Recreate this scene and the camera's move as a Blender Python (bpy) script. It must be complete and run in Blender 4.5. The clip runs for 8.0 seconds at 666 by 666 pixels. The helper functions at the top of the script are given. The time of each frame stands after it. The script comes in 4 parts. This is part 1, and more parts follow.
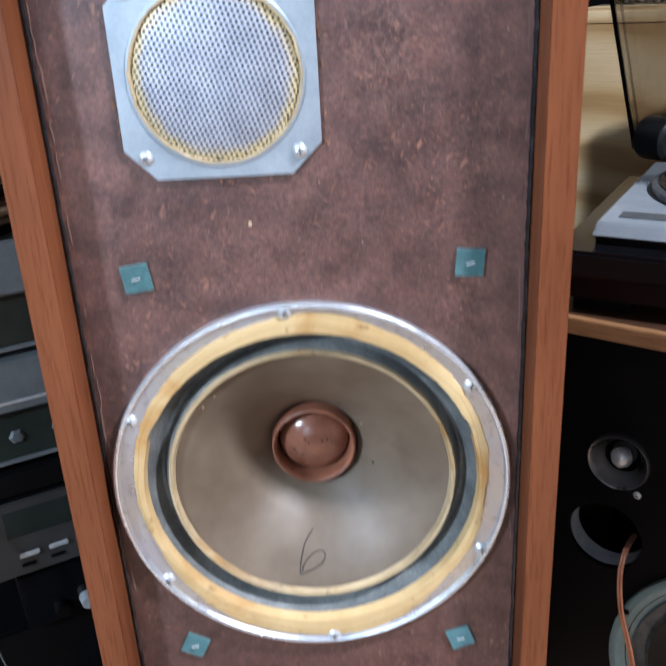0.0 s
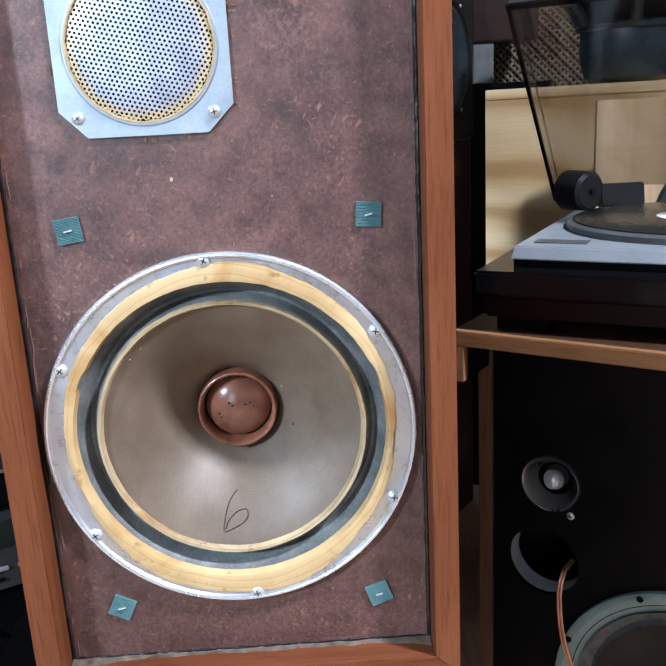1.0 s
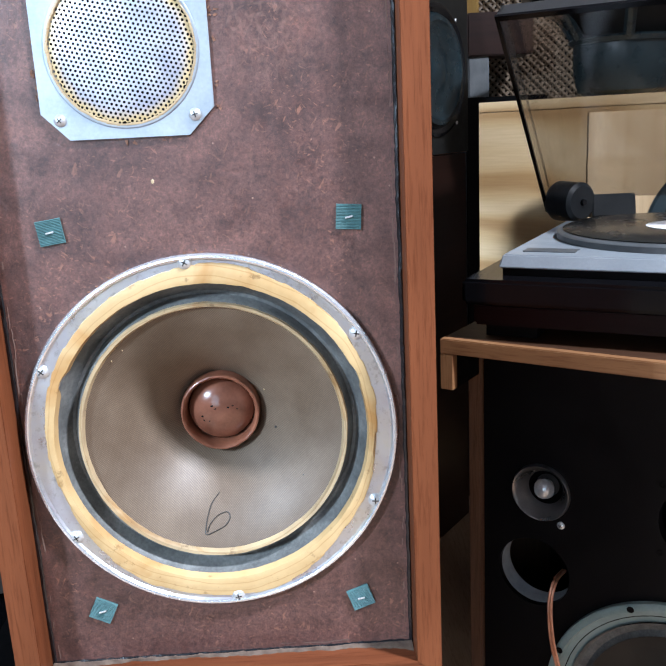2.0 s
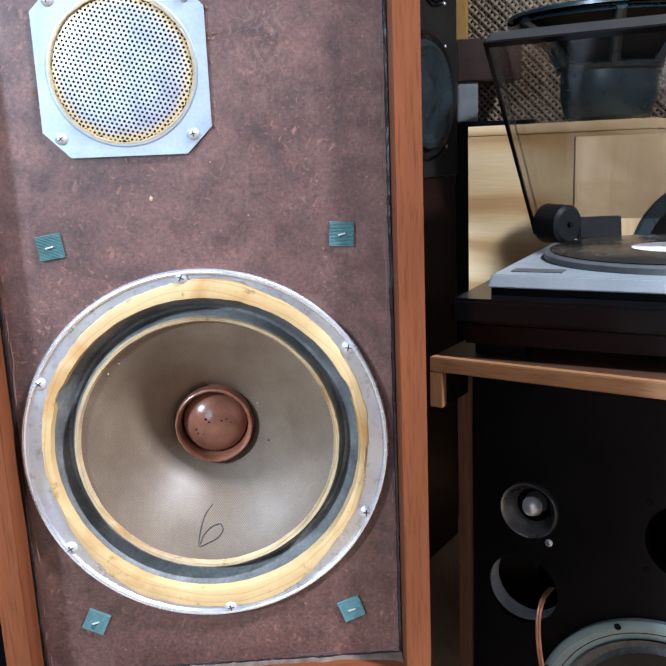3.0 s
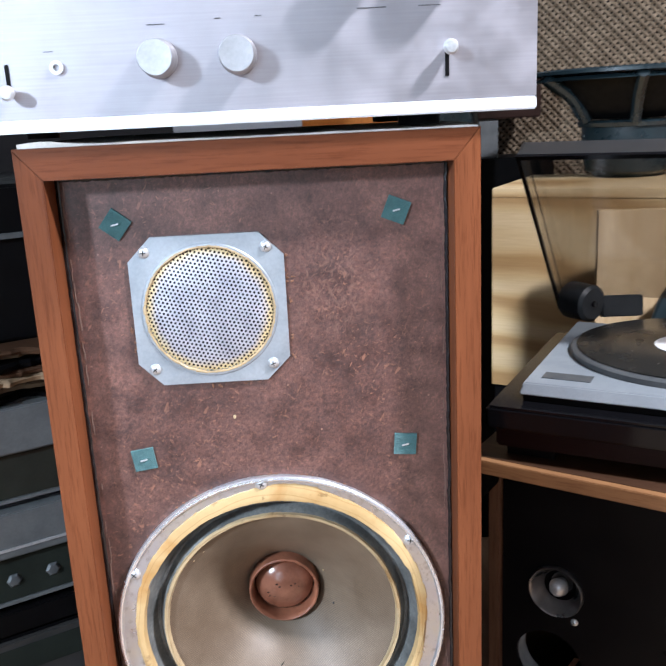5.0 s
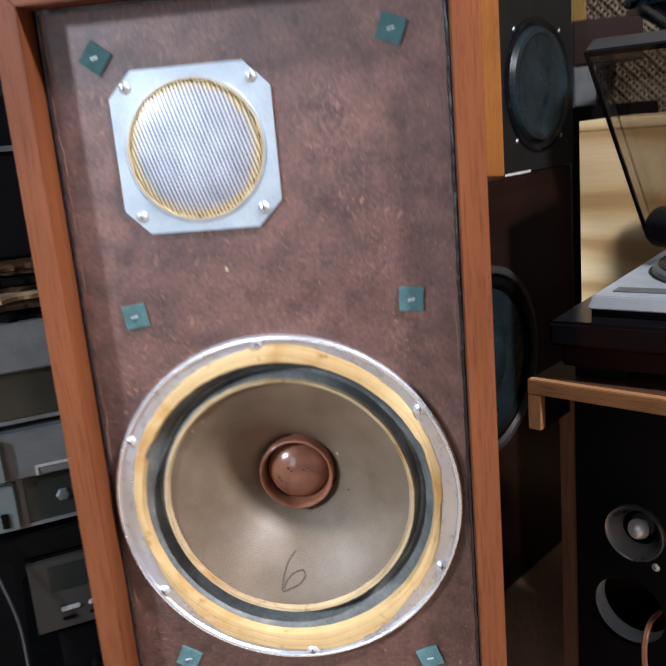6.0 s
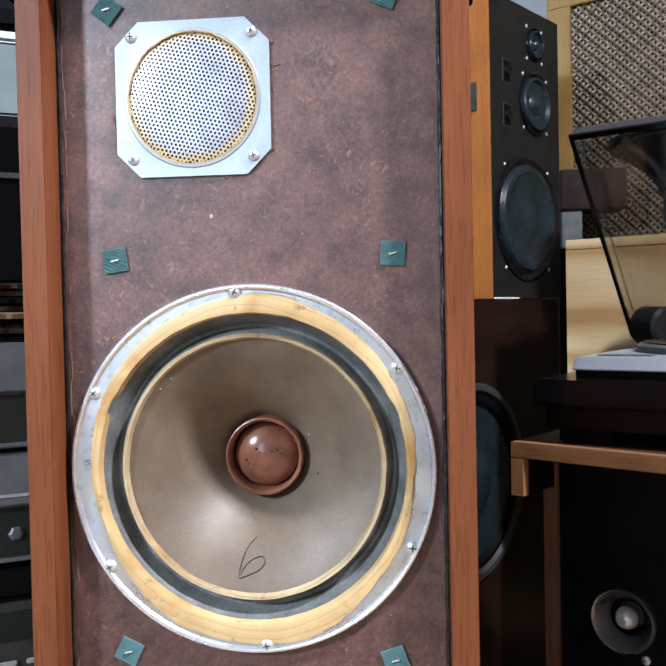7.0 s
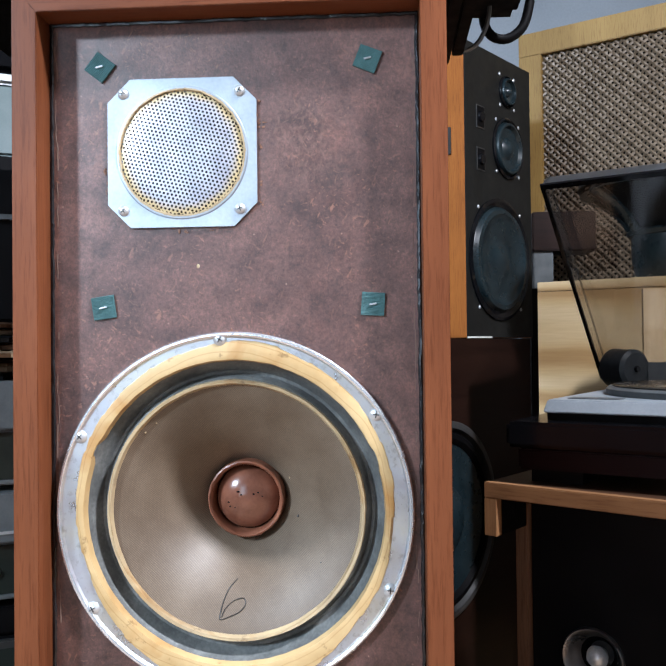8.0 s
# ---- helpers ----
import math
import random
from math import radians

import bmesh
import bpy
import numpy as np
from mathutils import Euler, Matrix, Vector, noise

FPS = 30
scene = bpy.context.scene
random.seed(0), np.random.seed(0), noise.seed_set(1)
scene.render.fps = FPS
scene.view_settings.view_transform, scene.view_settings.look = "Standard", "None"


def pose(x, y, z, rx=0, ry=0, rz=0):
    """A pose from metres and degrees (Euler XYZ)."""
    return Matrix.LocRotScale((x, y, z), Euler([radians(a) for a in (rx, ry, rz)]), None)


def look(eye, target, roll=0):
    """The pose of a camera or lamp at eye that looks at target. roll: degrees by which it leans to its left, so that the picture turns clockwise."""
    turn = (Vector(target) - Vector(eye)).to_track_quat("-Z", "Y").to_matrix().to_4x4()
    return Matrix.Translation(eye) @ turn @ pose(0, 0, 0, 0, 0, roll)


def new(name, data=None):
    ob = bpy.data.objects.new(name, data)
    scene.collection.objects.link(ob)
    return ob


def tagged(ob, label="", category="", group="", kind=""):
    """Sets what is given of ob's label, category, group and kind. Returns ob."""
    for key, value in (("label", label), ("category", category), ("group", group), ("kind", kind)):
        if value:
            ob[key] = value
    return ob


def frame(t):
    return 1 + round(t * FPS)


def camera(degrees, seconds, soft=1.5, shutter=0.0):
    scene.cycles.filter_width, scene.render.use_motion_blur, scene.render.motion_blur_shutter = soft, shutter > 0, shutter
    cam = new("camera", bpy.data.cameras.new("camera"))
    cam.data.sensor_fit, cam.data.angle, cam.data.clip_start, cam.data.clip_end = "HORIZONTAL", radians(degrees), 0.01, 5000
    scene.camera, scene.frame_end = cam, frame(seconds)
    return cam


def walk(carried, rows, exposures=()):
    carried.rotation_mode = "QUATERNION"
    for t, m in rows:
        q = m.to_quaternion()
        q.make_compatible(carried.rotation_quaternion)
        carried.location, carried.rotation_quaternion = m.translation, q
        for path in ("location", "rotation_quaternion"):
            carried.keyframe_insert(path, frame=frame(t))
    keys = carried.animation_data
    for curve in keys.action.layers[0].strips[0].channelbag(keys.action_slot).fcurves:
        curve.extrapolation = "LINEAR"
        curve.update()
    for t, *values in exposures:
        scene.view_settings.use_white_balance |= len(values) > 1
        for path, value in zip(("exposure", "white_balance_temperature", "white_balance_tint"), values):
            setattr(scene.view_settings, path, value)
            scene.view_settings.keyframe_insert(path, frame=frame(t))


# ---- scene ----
cam = camera(43.8, 8.0, shutter=0.5)
PATH = [
    (0, (0.0084, -0.4560, 0.5892), (-0.0337, 1.3856, -0.1897), -3.19),
    (0.2, (0.0070, -0.4830, 0.5580), (-0.0130, 1.3710, -0.1930), -3.20),
    (0.5, (0.0295, -0.5154, 0.5153), (0.0563, 1.3760, -0.1342), -3.48),
    (1, (0.0387, -0.5379, 0.5030), (0.0868, 1.3929, -0.0162), -3.04),
    (1.5, (0.0488, -0.5414, 0.4991), (0.0995, 1.3940, -0.0026), -3.01),
    (2.8, (0.0531, -0.5530, 0.4901), (0.0924, 1.3978, 0.0512), -2.60),
    (3, (0.0492, -0.5566, 0.4922), (0.1244, 1.3948, 0.0603), -2.39),
    (3.5, (0.0626, -0.5530, 0.5050), (0.1502, 1.4014, 0.0898), -2.37),
    (4, (0.0528, -0.5587, 0.5728), (0.1570, 1.3895, 0.1327), -2.33),
    (4.1, (0.0398, -0.5635, 0.5929), (0.1916, 1.3785, 0.1397), -2.40),
    (4.3, (0.0390, -0.5670, 0.6400), (0.1610, 1.3730, 0.1680), -2.45),
    (4.5, (0.0202, -0.5720, 0.6704), (0.1446, 1.3646, 0.1863), -2.37),
    (4.7, (-0.0010, -0.5734, 0.6787), (0.1209, 1.3607, 0.1843), -2.40),
    (5.8, (0.0861, -0.5641, 0.6129), (-0.1475, 1.3453, 0.0656), -5.02),
    (6, (0.0907, -0.5510, 0.5549), (-0.1432, 1.3751, 0.0698), -5.10),
    (6.2, (0.0970, -0.5460, 0.4870), (-0.1250, 1.4150, 0.1620), -5.10),
    (6.5, (0.0954, -0.5342, 0.4191), (-0.1161, 1.4457, 0.2322), -4.83),
    (6.8, (0.0985, -0.5570, 0.3950), (-0.1020, 1.4320, 0.3230), -2.80),
    (7, (0.0922, -0.5632, 0.3972), (-0.1017, 1.4268, 0.3491), -1.18),
    (7.5, (0.0919, -0.5761, 0.4007), (-0.0497, 1.4188, 0.3985), -0.87),
    (8, (0.0882, -0.5843, 0.4081), (-0.0404, 1.4114, 0.4375), -0.62),
]
EXPOSURES = [(0, -0.29, 5950, 10), (0.5, -0.27, 5900, 10), (1.5, -0.04, 5950, 10), (3.5, 0.01, 5980, 10), (4.7, 0.0, 6200, 12), (5.8, -0.22, 6650, 13), (6.2, -0.2, 6600, 13), (7, -0.11, 6350, 11), (8, -0.14, 6200, 10)]
walk(cam, [(t, look(eye, target, roll)) for t, eye, target, roll in PATH], EXPOSURES)


# ---- world and light ----
world = bpy.data.worlds.new("world")
scene.world = world
world.use_nodes = True
sky = world.node_tree.nodes.new("ShaderNodeTexSky")
sky.sky_type, sky.sun_disc = "NISHITA", False
sky.sun_elevation, sky.sun_rotation = radians(35), radians(220)
world.node_tree.links.new(sky.outputs[0], world.node_tree.nodes["Background"].inputs[0])
world.node_tree.nodes["Background"].inputs[1].default_value = 0.1
scene.view_settings.exposure = 0.0


def area_lamp(name, m, sx, sy, watts, colour):
    data = bpy.data.lights.new(name, "AREA")
    data.shape, data.size, data.size_y, data.energy, data.color = "RECTANGLE", sx, sy, watts, colour
    ob = new(name, data)
    ob.matrix_world = m
    return ob


WINDOW = (-2.2, -2.3, 1.78)
area_lamp("window_light", look(WINDOW, (-0.02, 0, 0.42)), 0.30, 0.30, 192, (0.70, 0.85, 1.0))
area_lamp("ceiling_light_glow", look((1.30, -0.72, 2.2), (1.30, -0.72, 0)), 0.20, 0.20, 208, (0.90, 0.925, 1.0))
# Added fill for the baffle's bluish sheen; no real doorway is known here.
area_lamp("south_fill_light", look((-0.95, -2.98, 0.85), (-0.95, 0, 0.85)), 0.8, 1.3, 20, (0.60, 0.80, 1.0))

# ---- materials ----


def material(name, rough=0.5, metal=0.0, spec=0.5):
    m = bpy.data.materials.new(name)
    m.use_nodes = True
    b = m.node_tree.nodes["Principled BSDF"]
    b.inputs["Roughness"].default_value = rough
    b.inputs["Metallic"].default_value = metal
    b.inputs["Specular IOR Level"].default_value = spec
    return m, m.node_tree, b


def coords(nt, scale):
    t = nt.nodes.new("ShaderNodeTexCoord")
    mp = nt.nodes.new("ShaderNodeMapping")
    mp.inputs["Scale"].default_value = scale
    nt.links.new(t.outputs["Object"], mp.inputs["Vector"])
    return mp.outputs[0]


def noise_of(nt, vec, scale, detail=5.0, rough=0.55, distort=0.0):
    n = nt.nodes.new("ShaderNodeTexNoise")
    n.inputs["Scale"].default_value, n.inputs["Detail"].default_value = scale, detail
    n.inputs["Roughness"].default_value, n.inputs["Distortion"].default_value = rough, distort
    nt.links.new(vec, n.inputs["Vector"])
    return n.outputs["Fac"]


def ramp(nt, fac, stops):
    r = nt.nodes.new("ShaderNodeValToRGB")
    while len(r.color_ramp.elements) < len(stops):
        r.color_ramp.elements.new(0.5)
    for e, (p, c) in zip(r.color_ramp.elements, stops):
        e.position, e.color = p, (*c, 1)
    nt.links.new(fac, r.inputs["Fac"])
    return r.outputs["Color"]


def mixed(nt, fac, a, b, kind="MIX"):
    m = nt.nodes.new("ShaderNodeMix")
    m.data_type, m.blend_type = "RGBA", kind
    for value, socket in ((fac, m.inputs["Factor"]), (a, m.inputs[6]), (b, m.inputs[7])):
        if isinstance(value, (int, float)):
            socket.default_value = value
        elif isinstance(value, tuple):
            socket.default_value = (*value, 1)
        else:
            nt.links.new(value, socket)
    return m.outputs[2]


def bump(nt, b, height, strength, distance=0.001):
    n = nt.nodes.new("ShaderNodeBump")
    n.inputs["Strength"].default_value, n.inputs["Distance"].default_value = strength, distance
    nt.links.new(height, n.inputs["Height"])
    nt.links.new(n.outputs[0], b.inputs["Normal"])


def mottled(name, dark, light, scale=20.0, rough=0.5, metal=0.0, stretch=(1, 1, 1), relief=0.15, fine=400.0, spec=0.5, grain_depth=0.1):
    """Two-scale mottling: broad patches and fine grain, with a little relief."""
    m, nt, b = material(name, rough, metal, spec)
    v = coords(nt, stretch)
    broad = ramp(nt, noise_of(nt, v, scale), [(0.3, dark), (0.7, light)])
    grain = noise_of(nt, v, fine, 3)
    shade = ramp(nt, grain, [(0.3, (1 - grain_depth,) * 3), (0.7, (1.0, 1.0, 1.0))])
    nt.links.new(mixed(nt, 1.0, broad, shade, "MULTIPLY"), b.inputs["Base Color"])
    rr = ramp(nt, noise_of(nt, v, scale * 2.3), [(0.3, (rough * 0.8,) * 3), (0.7, (min(1, rough * 1.2),) * 3)])
    nt.links.new(rr, b.inputs["Roughness"])
    bump(nt, b, grain, relief, 0.0006)
    return m


def wood(name, dark, light, along="z", rough=0.42, ring=30.0, streak=1.0):
    m, nt, b = material(name, rough, 0.0, 0.32)
    st = {"x": (0.06, 1, 1), "y": (1, 0.06, 1), "z": (1, 1, 0.06)}[along]
    v = coords(nt, st)
    base = ramp(nt, noise_of(nt, v, ring, 6, 0.6, 0.6), [(0.28, dark), (0.72, light)])
    fine = noise_of(nt, v, 420, 4, 0.7)
    pores = ramp(nt, fine, [(0.36, (0.72, 0.66, 0.62)), (0.5, (1, 1, 1))])
    tone = ramp(nt, noise_of(nt, coords(nt, (1, 1, 1)), 5, 2), [(0.3, (0.74, 0.70, 0.68)), (0.7, (1.08, 1.07, 1.06))])
    c = mixed(nt, streak, base, pores, "MULTIPLY")
    nt.links.new(mixed(nt, 1.0, c, tone, "MULTIPLY"), b.inputs["Base Color"])
    bump(nt, b, fine, 0.12, 0.0005)
    return m


def plain(name, colour, rough=0.5, metal=0.0, spec=0.5):
    return mottled(name, tuple(c * 0.82 for c in colour), tuple(min(1, c * 1.12) for c in colour), 25, rough, metal, relief=0.06, spec=spec)


def baffle_material():
    """Painted particle board: brown-violet film, worn light fibres, dark stains, small pits."""
    m, nt, b = material("baffle_board", 0.42, 0.0, 0.62)
    v = coords(nt, (1, 1, 1))
    base = ramp(nt, noise_of(nt, v, 11, 8, 0.70), [(0.33, (0.052, 0.0235, 0.0200)), (0.50, (0.090, 0.0430, 0.0360)), (0.66, (0.140, 0.0690, 0.0560))])
    grain = ramp(nt, noise_of(nt, v, 330, 6, 0.85), [(0.34, (0.40, 0.38, 0.38)), (0.50, (0.98, 0.97, 0.96)), (0.66, (1.75, 1.62, 1.52))])
    c = mixed(nt, 0.85, base, grain, "MULTIPLY")
    smudge = ramp(nt, noise_of(nt, v, 46, 6, 0.68), [(0.32, (1.30, 1.27, 1.24)), (0.50, (1, 1, 1)), (0.66, (0.58, 0.55, 0.57))])
    c = mixed(nt, 1.0, c, smudge, "MULTIPLY")
    # pale chips of wood where the paint has gone, thinly strewn and gathered in patches
    mask = None
    for turn, size in ((25, 260), (-50, 340), (80, 480)):
        tc = nt.nodes.new("ShaderNodeTexCoord")
        mp = nt.nodes.new("ShaderNodeMapping")
        mp.vector_type = "TEXTURE"
        mp.inputs["Rotation"].default_value = (0, radians(turn), 0)
        mp.inputs["Scale"].default_value = (1, 1, 2.6)
        nt.links.new(tc.outputs["Object"], mp.inputs["Vector"])
        one = ramp(nt, noise_of(nt, mp.outputs[0], size, 3, 0.6, 0.4), [(0.62, (0, 0, 0)), (0.69, (1, 1, 1))])
        mask = one if mask is None else mixed(nt, 1.0, mask, one, "LIGHTEN")
    where = ramp(nt, noise_of(nt, v, 14, 5, 0.6), [(0.42, (0.16, 0.16, 0.16)), (0.60, (0.75, 0.75, 0.75))])
    c = mixed(nt, mixed(nt, 1.0, mask, where, "MULTIPLY"), c, (0.24, 0.110, 0.070))
    # the rubbed patch beside the tweeter: a fan of short pale strokes
    tc = nt.nodes.new("ShaderNodeTexCoord")
    rub = nt.nodes.new("ShaderNodeVectorMath")
    rub.operation, rub.inputs[1].default_value = "DISTANCE", (0.052, 0, 0.452)
    nt.links.new(tc.outputs["Object"], rub.inputs[0])
    near = nt.nodes.new("ShaderNodeMapRange")
    near.inputs["From Min"].default_value, near.inputs["From Max"].default_value = 0.050, 0.004
    nt.links.new(rub.outputs["Value"], near.inputs["Value"])
    strokes = None
    for turn in (18, -24, 62):
        mp = nt.nodes.new("ShaderNodeMapping")
        mp.vector_type = "TEXTURE"
        mp.inputs["Rotation"].default_value = (0, radians(turn), 0)
        mp.inputs["Scale"].default_value = (1, 1, 2.6)
        nt.links.new(tc.outputs["Object"], mp.inputs["Vector"])
        one = ramp(nt, noise_of(nt, mp.outputs[0], 330, 2, 0.5, 0.3), [(0.54, (0, 0, 0)), (0.74, (0.42, 0.42, 0.42))])
        strokes = one if strokes is None else mixed(nt, 1.0, strokes, one, "LIGHTEN")
    c = mixed(nt, mixed(nt, 1.0, strokes, near.outputs[0], "MULTIPLY"), c, (0.27, 0.145, 0.105))
    specks = nt.nodes.new("ShaderNodeTexVoronoi")
    specks.inputs["Scale"].default_value = 75
    nt.links.new(v, specks.inputs["Vector"])
    dots = ramp(nt, specks.outputs["Distance"], [(0.03, (0.7, 0.7, 0.7)), (0.06, (0, 0, 0))])
    c = mixed(nt, dots, c, (0.30, 0.18, 0.13))
    nt.links.new(c, b.inputs["Base Color"])
    rr = ramp(nt, noise_of(nt, v, 60, 6, 0.7), [(0.3, (0.30, 0.30, 0.30)), (0.7, (0.54, 0.54, 0.54))])
    nt.links.new(rr, b.inputs["Roughness"])
    bump(nt, b, noise_of(nt, v, 420, 6, 0.75), 0.36, 0.0007)
    return m


def woven_cone_material():
    """Coated woven paper cone, dark brown cloth showing through a grey film."""
    m, nt, b = material("woven_cone", 0.50, 0.0, 0.5)
    v = coords(nt, (1, 1, 1))
    film = ramp(nt, noise_of(nt, v, 16, 5, 0.6), [(0.28, (0.084, 0.053, 0.030)), (0.72, (0.184, 0.138, 0.098))])
    waves = []
    for turn in (45, -45):
        t = nt.nodes.new("ShaderNodeTexCoord")
        mp = nt.nodes.new("ShaderNodeMapping")
        mp.inputs["Rotation"].default_value = (0, radians(turn), 0)
        nt.links.new(t.outputs["Object"], mp.inputs["Vector"])
        w = nt.nodes.new("ShaderNodeTexWave")
        w.bands_direction = "X"
        w.inputs["Scale"].default_value, w.inputs["Distortion"].default_value, w.inputs["Detail"].default_value = 270, 0.6, 1
        nt.links.new(mp.outputs[0], w.inputs["Vector"])
        waves.append(w.outputs["Color"])
    weave = mixed(nt, 1.0, waves[0], waves[1], "MULTIPLY")
    thread = ramp(nt, weave, [(0.0, (0.52, 0.49, 0.44)), (0.55, (1.24, 1.21, 1.16))])
    nt.links.new(mixed(nt, 0.6, film, thread, "MULTIPLY"), b.inputs["Base Color"])
    b.inputs["Coat Weight"].default_value, b.inputs["Coat Roughness"].default_value = 0.4, 0.80
    bump(nt, b, weave, 0.16, 0.0004)
    return m


def brushed(name, colour, rough=0.3, stretch=(0.02, 1, 1), metal=0.9):
    m, nt, b = material(name, rough, metal)
    v = coords(nt, stretch)
    g = noise_of(nt, v, 700, 3, 0.6)
    nt.links.new(ramp(nt, g, [(0.3, tuple(c * 0.9 for c in colour)), (0.7, colour)]), b.inputs["Base Color"])
    rr = ramp(nt, noise_of(nt, coords(nt, (1, 1, 1)), 30, 4), [(0.3, (rough * 0.8,) * 3), (0.7, (rough * 1.25,) * 3)])
    nt.links.new(rr, b.inputs["Roughness"])
    bump(nt, b, g, 0.08, 0.0003)
    return m


WALNUT_Z = wood("walnut_upright", (0.106, 0.033, 0.0135), (0.196, 0.064, 0.0260), "z", 0.40, 34, 0.9)
WALNUT_X = wood("walnut_rail", (0.094, 0.029, 0.0125), (0.176, 0.057, 0.0240), "x", 0.40, 34, 0.9)
for m in (WALNUT_X, WALNUT_Z):
    m.node_tree.nodes["Principled BSDF"].inputs["Specular IOR Level"].default_value = 0.14
BAFFLE = baffle_material()
CONE = woven_cone_material()
def passivated_zinc():
    """Zinc plate with the faint yellow and violet bloom of old passivation."""
    m, nt, b = material("zinc_steel", 0.34, 0.85)
    v = coords(nt, (1, 1, 1))
    c = ramp(nt, noise_of(nt, v, 22, 5, 0.6), [(0.25, (0.47, 0.44, 0.50)), (0.45, (0.56, 0.58, 0.63)), (0.60, (0.60, 0.60, 0.58)), (0.75, (0.58, 0.52, 0.38))])
    spots = ramp(nt, noise_of(nt, v, 180, 5, 0.7), [(0.32, (0.62, 0.60, 0.58)), (0.46, (1, 1, 1))])
    nt.links.new(mixed(nt, 0.8, c, spots, "MULTIPLY"), b.inputs["Base Color"])
    nt.links.new(ramp(nt, noise_of(nt, v, 60, 4), [(0.3, (0.24, 0.24, 0.24)), (0.7, (0.44, 0.44, 0.44))]), b.inputs["Roughness"])
    return m


STEEL = passivated_zinc()
ALU = mottled("tweeter_plate_metal", (0.33, 0.37, 0.41), (0.44, 0.48, 0.52), 40, 0.40, 0.6, relief=0.04)
def stained_grille():
    """Bright perforated sheet, yellowed by old glue round its rim."""
    m, nt, b = material("perforated_metal", 0.36, 0.45)
    v = coords(nt, (1, 1, 1))
    t = nt.nodes.new("ShaderNodeTexCoord")
    mp = nt.nodes.new("ShaderNodeMapping")
    mp.inputs["Location"].default_value = (0.0362, 0, -0.4440)
    mp.inputs["Scale"].default_value = (1, 0, 1)
    nt.links.new(t.outputs["Object"], mp.inputs["Vector"])
    ln = nt.nodes.new("ShaderNodeVectorMath")
    ln.operation = "LENGTH"
    nt.links.new(mp.outputs[0], ln.inputs[0])
    n = nt.nodes.new("ShaderNodeMath")
    n.operation, n.inputs[1].default_value = "MULTIPLY_ADD", 0.009
    nt.links.new(noise_of(nt, v, 90, 4, 0.6), n.inputs[0])
    nt.links.new(ln.outputs["Value"], n.inputs[2])
    mask = nt.nodes.new("ShaderNodeMapRange")
    mask.inputs["From Min"].default_value, mask.inputs["From Max"].default_value = 0.0415, 0.0470
    nt.links.new(n.outputs[0], mask.inputs["Value"])
    base = ramp(nt, noise_of(nt, v, 60), [(0.3, (0.36, 0.37, 0.43)), (0.7, (0.50, 0.51, 0.57))])
    nt.links.new(mixed(nt, mask.outputs[0], base, (0.50, 0.390, 0.210)), b.inputs["Base Color"])
    inv = nt.nodes.new("ShaderNodeMath")
    inv.operation, inv.inputs[1].default_value = "MULTIPLY_ADD", -0.45
    inv.inputs[2].default_value = 0.45
    nt.links.new(mask.outputs[0], inv.inputs[0])
    nt.links.new(inv.outputs[0], b.inputs["Metallic"])
    return m


GRILLE = stained_grille()
def ringed_glue(name, dark, light):
    """Dried glue brushed on in rings about the driver's axis."""
    m, nt, b = material(name, 0.38)
    t = nt.nodes.new("ShaderNodeTexCoord")
    mp = nt.nodes.new("ShaderNodeMapping")
    mp.inputs["Location"].default_value = (0.0010, 0, -0.1880)
    nt.links.new(t.outputs["Object"], mp.inputs["Vector"])
    w = nt.nodes.new("ShaderNodeTexWave")
    w.wave_type, w.rings_direction = "RINGS", "Y"
    w.inputs["Scale"].default_value, w.inputs["Distortion"].default_value = 48, 7.0
    w.inputs["Detail"].default_value, w.inputs["Detail Scale"].default_value = 3.0, 0.25
    nt.links.new(mp.outputs[0], w.inputs["Vector"])
    v = coords(nt, (1, 1, 1))
    c = ramp(nt, noise_of(nt, v, 26, 5, 0.6), [(0.28, dark), (0.7, light)])
    lines = ramp(nt, w.outputs["Fac"], [(0.01, (0.72, 0.62, 0.48)), (0.05, (1, 1, 1))])
    c = mixed(nt, 0.55, c, lines, "MULTIPLY")
    stain = ramp(nt, noise_of(nt, v, 13, 4, 0.6, 0.8), [(0.56, (1, 1, 1)), (0.68, (0.78, 0.58, 0.36))])
    c = mixed(nt, 0.9, c, stain, "MULTIPLY")
    dirt = ramp(nt, noise_of(nt, v, 90, 6, 0.7), [(0.60, (1, 1, 1)), (0.68, (0.48, 0.43, 0.38))])
    nt.links.new(mixed(nt, 0.8, c, dirt, "MULTIPLY"), b.inputs["Base Color"])
    bump(nt, b, w.outputs["Fac"], 0.08, 0.0006)
    return m


GLUE = ringed_glue("dried_yellow_glue", (0.42, 0.270, 0.115), (0.57, 0.405, 0.205))
CREAM = ringed_glue("dusty_cream_glue", (0.27, 0.205, 0.125), (0.50, 0.375, 0.215))
RUBBER = mottled("grey_cloth_surround", (0.052, 0.056, 0.056), (0.195, 0.200, 0.192), 38, 0.6, relief=0.4, grain_depth=0.35)
BLACK = plain("matt_black", (0.0022, 0.002, 0.0024), 0.55, spec=0.1)
BLACK_GLOSS = plain("gloss_black", (0.004, 0.004, 0.005), 0.13, spec=0.28)
GASKET = mottled("black_sealant", (0.005, 0.005, 0.006), (0.016, 0.015, 0.017), 90, 0.2, relief=0.7, fine=300)
RUST = mottled("red_brown_fibre", (0.16, 0.055, 0.03), (0.30, 0.115, 0.065), 60, 0.34, relief=0.15)
CAP = mottled("glossy_red_brown_cap", (0.13, 0.048, 0.028), (0.24, 0.095, 0.058), 55, 0.2, relief=0.1)
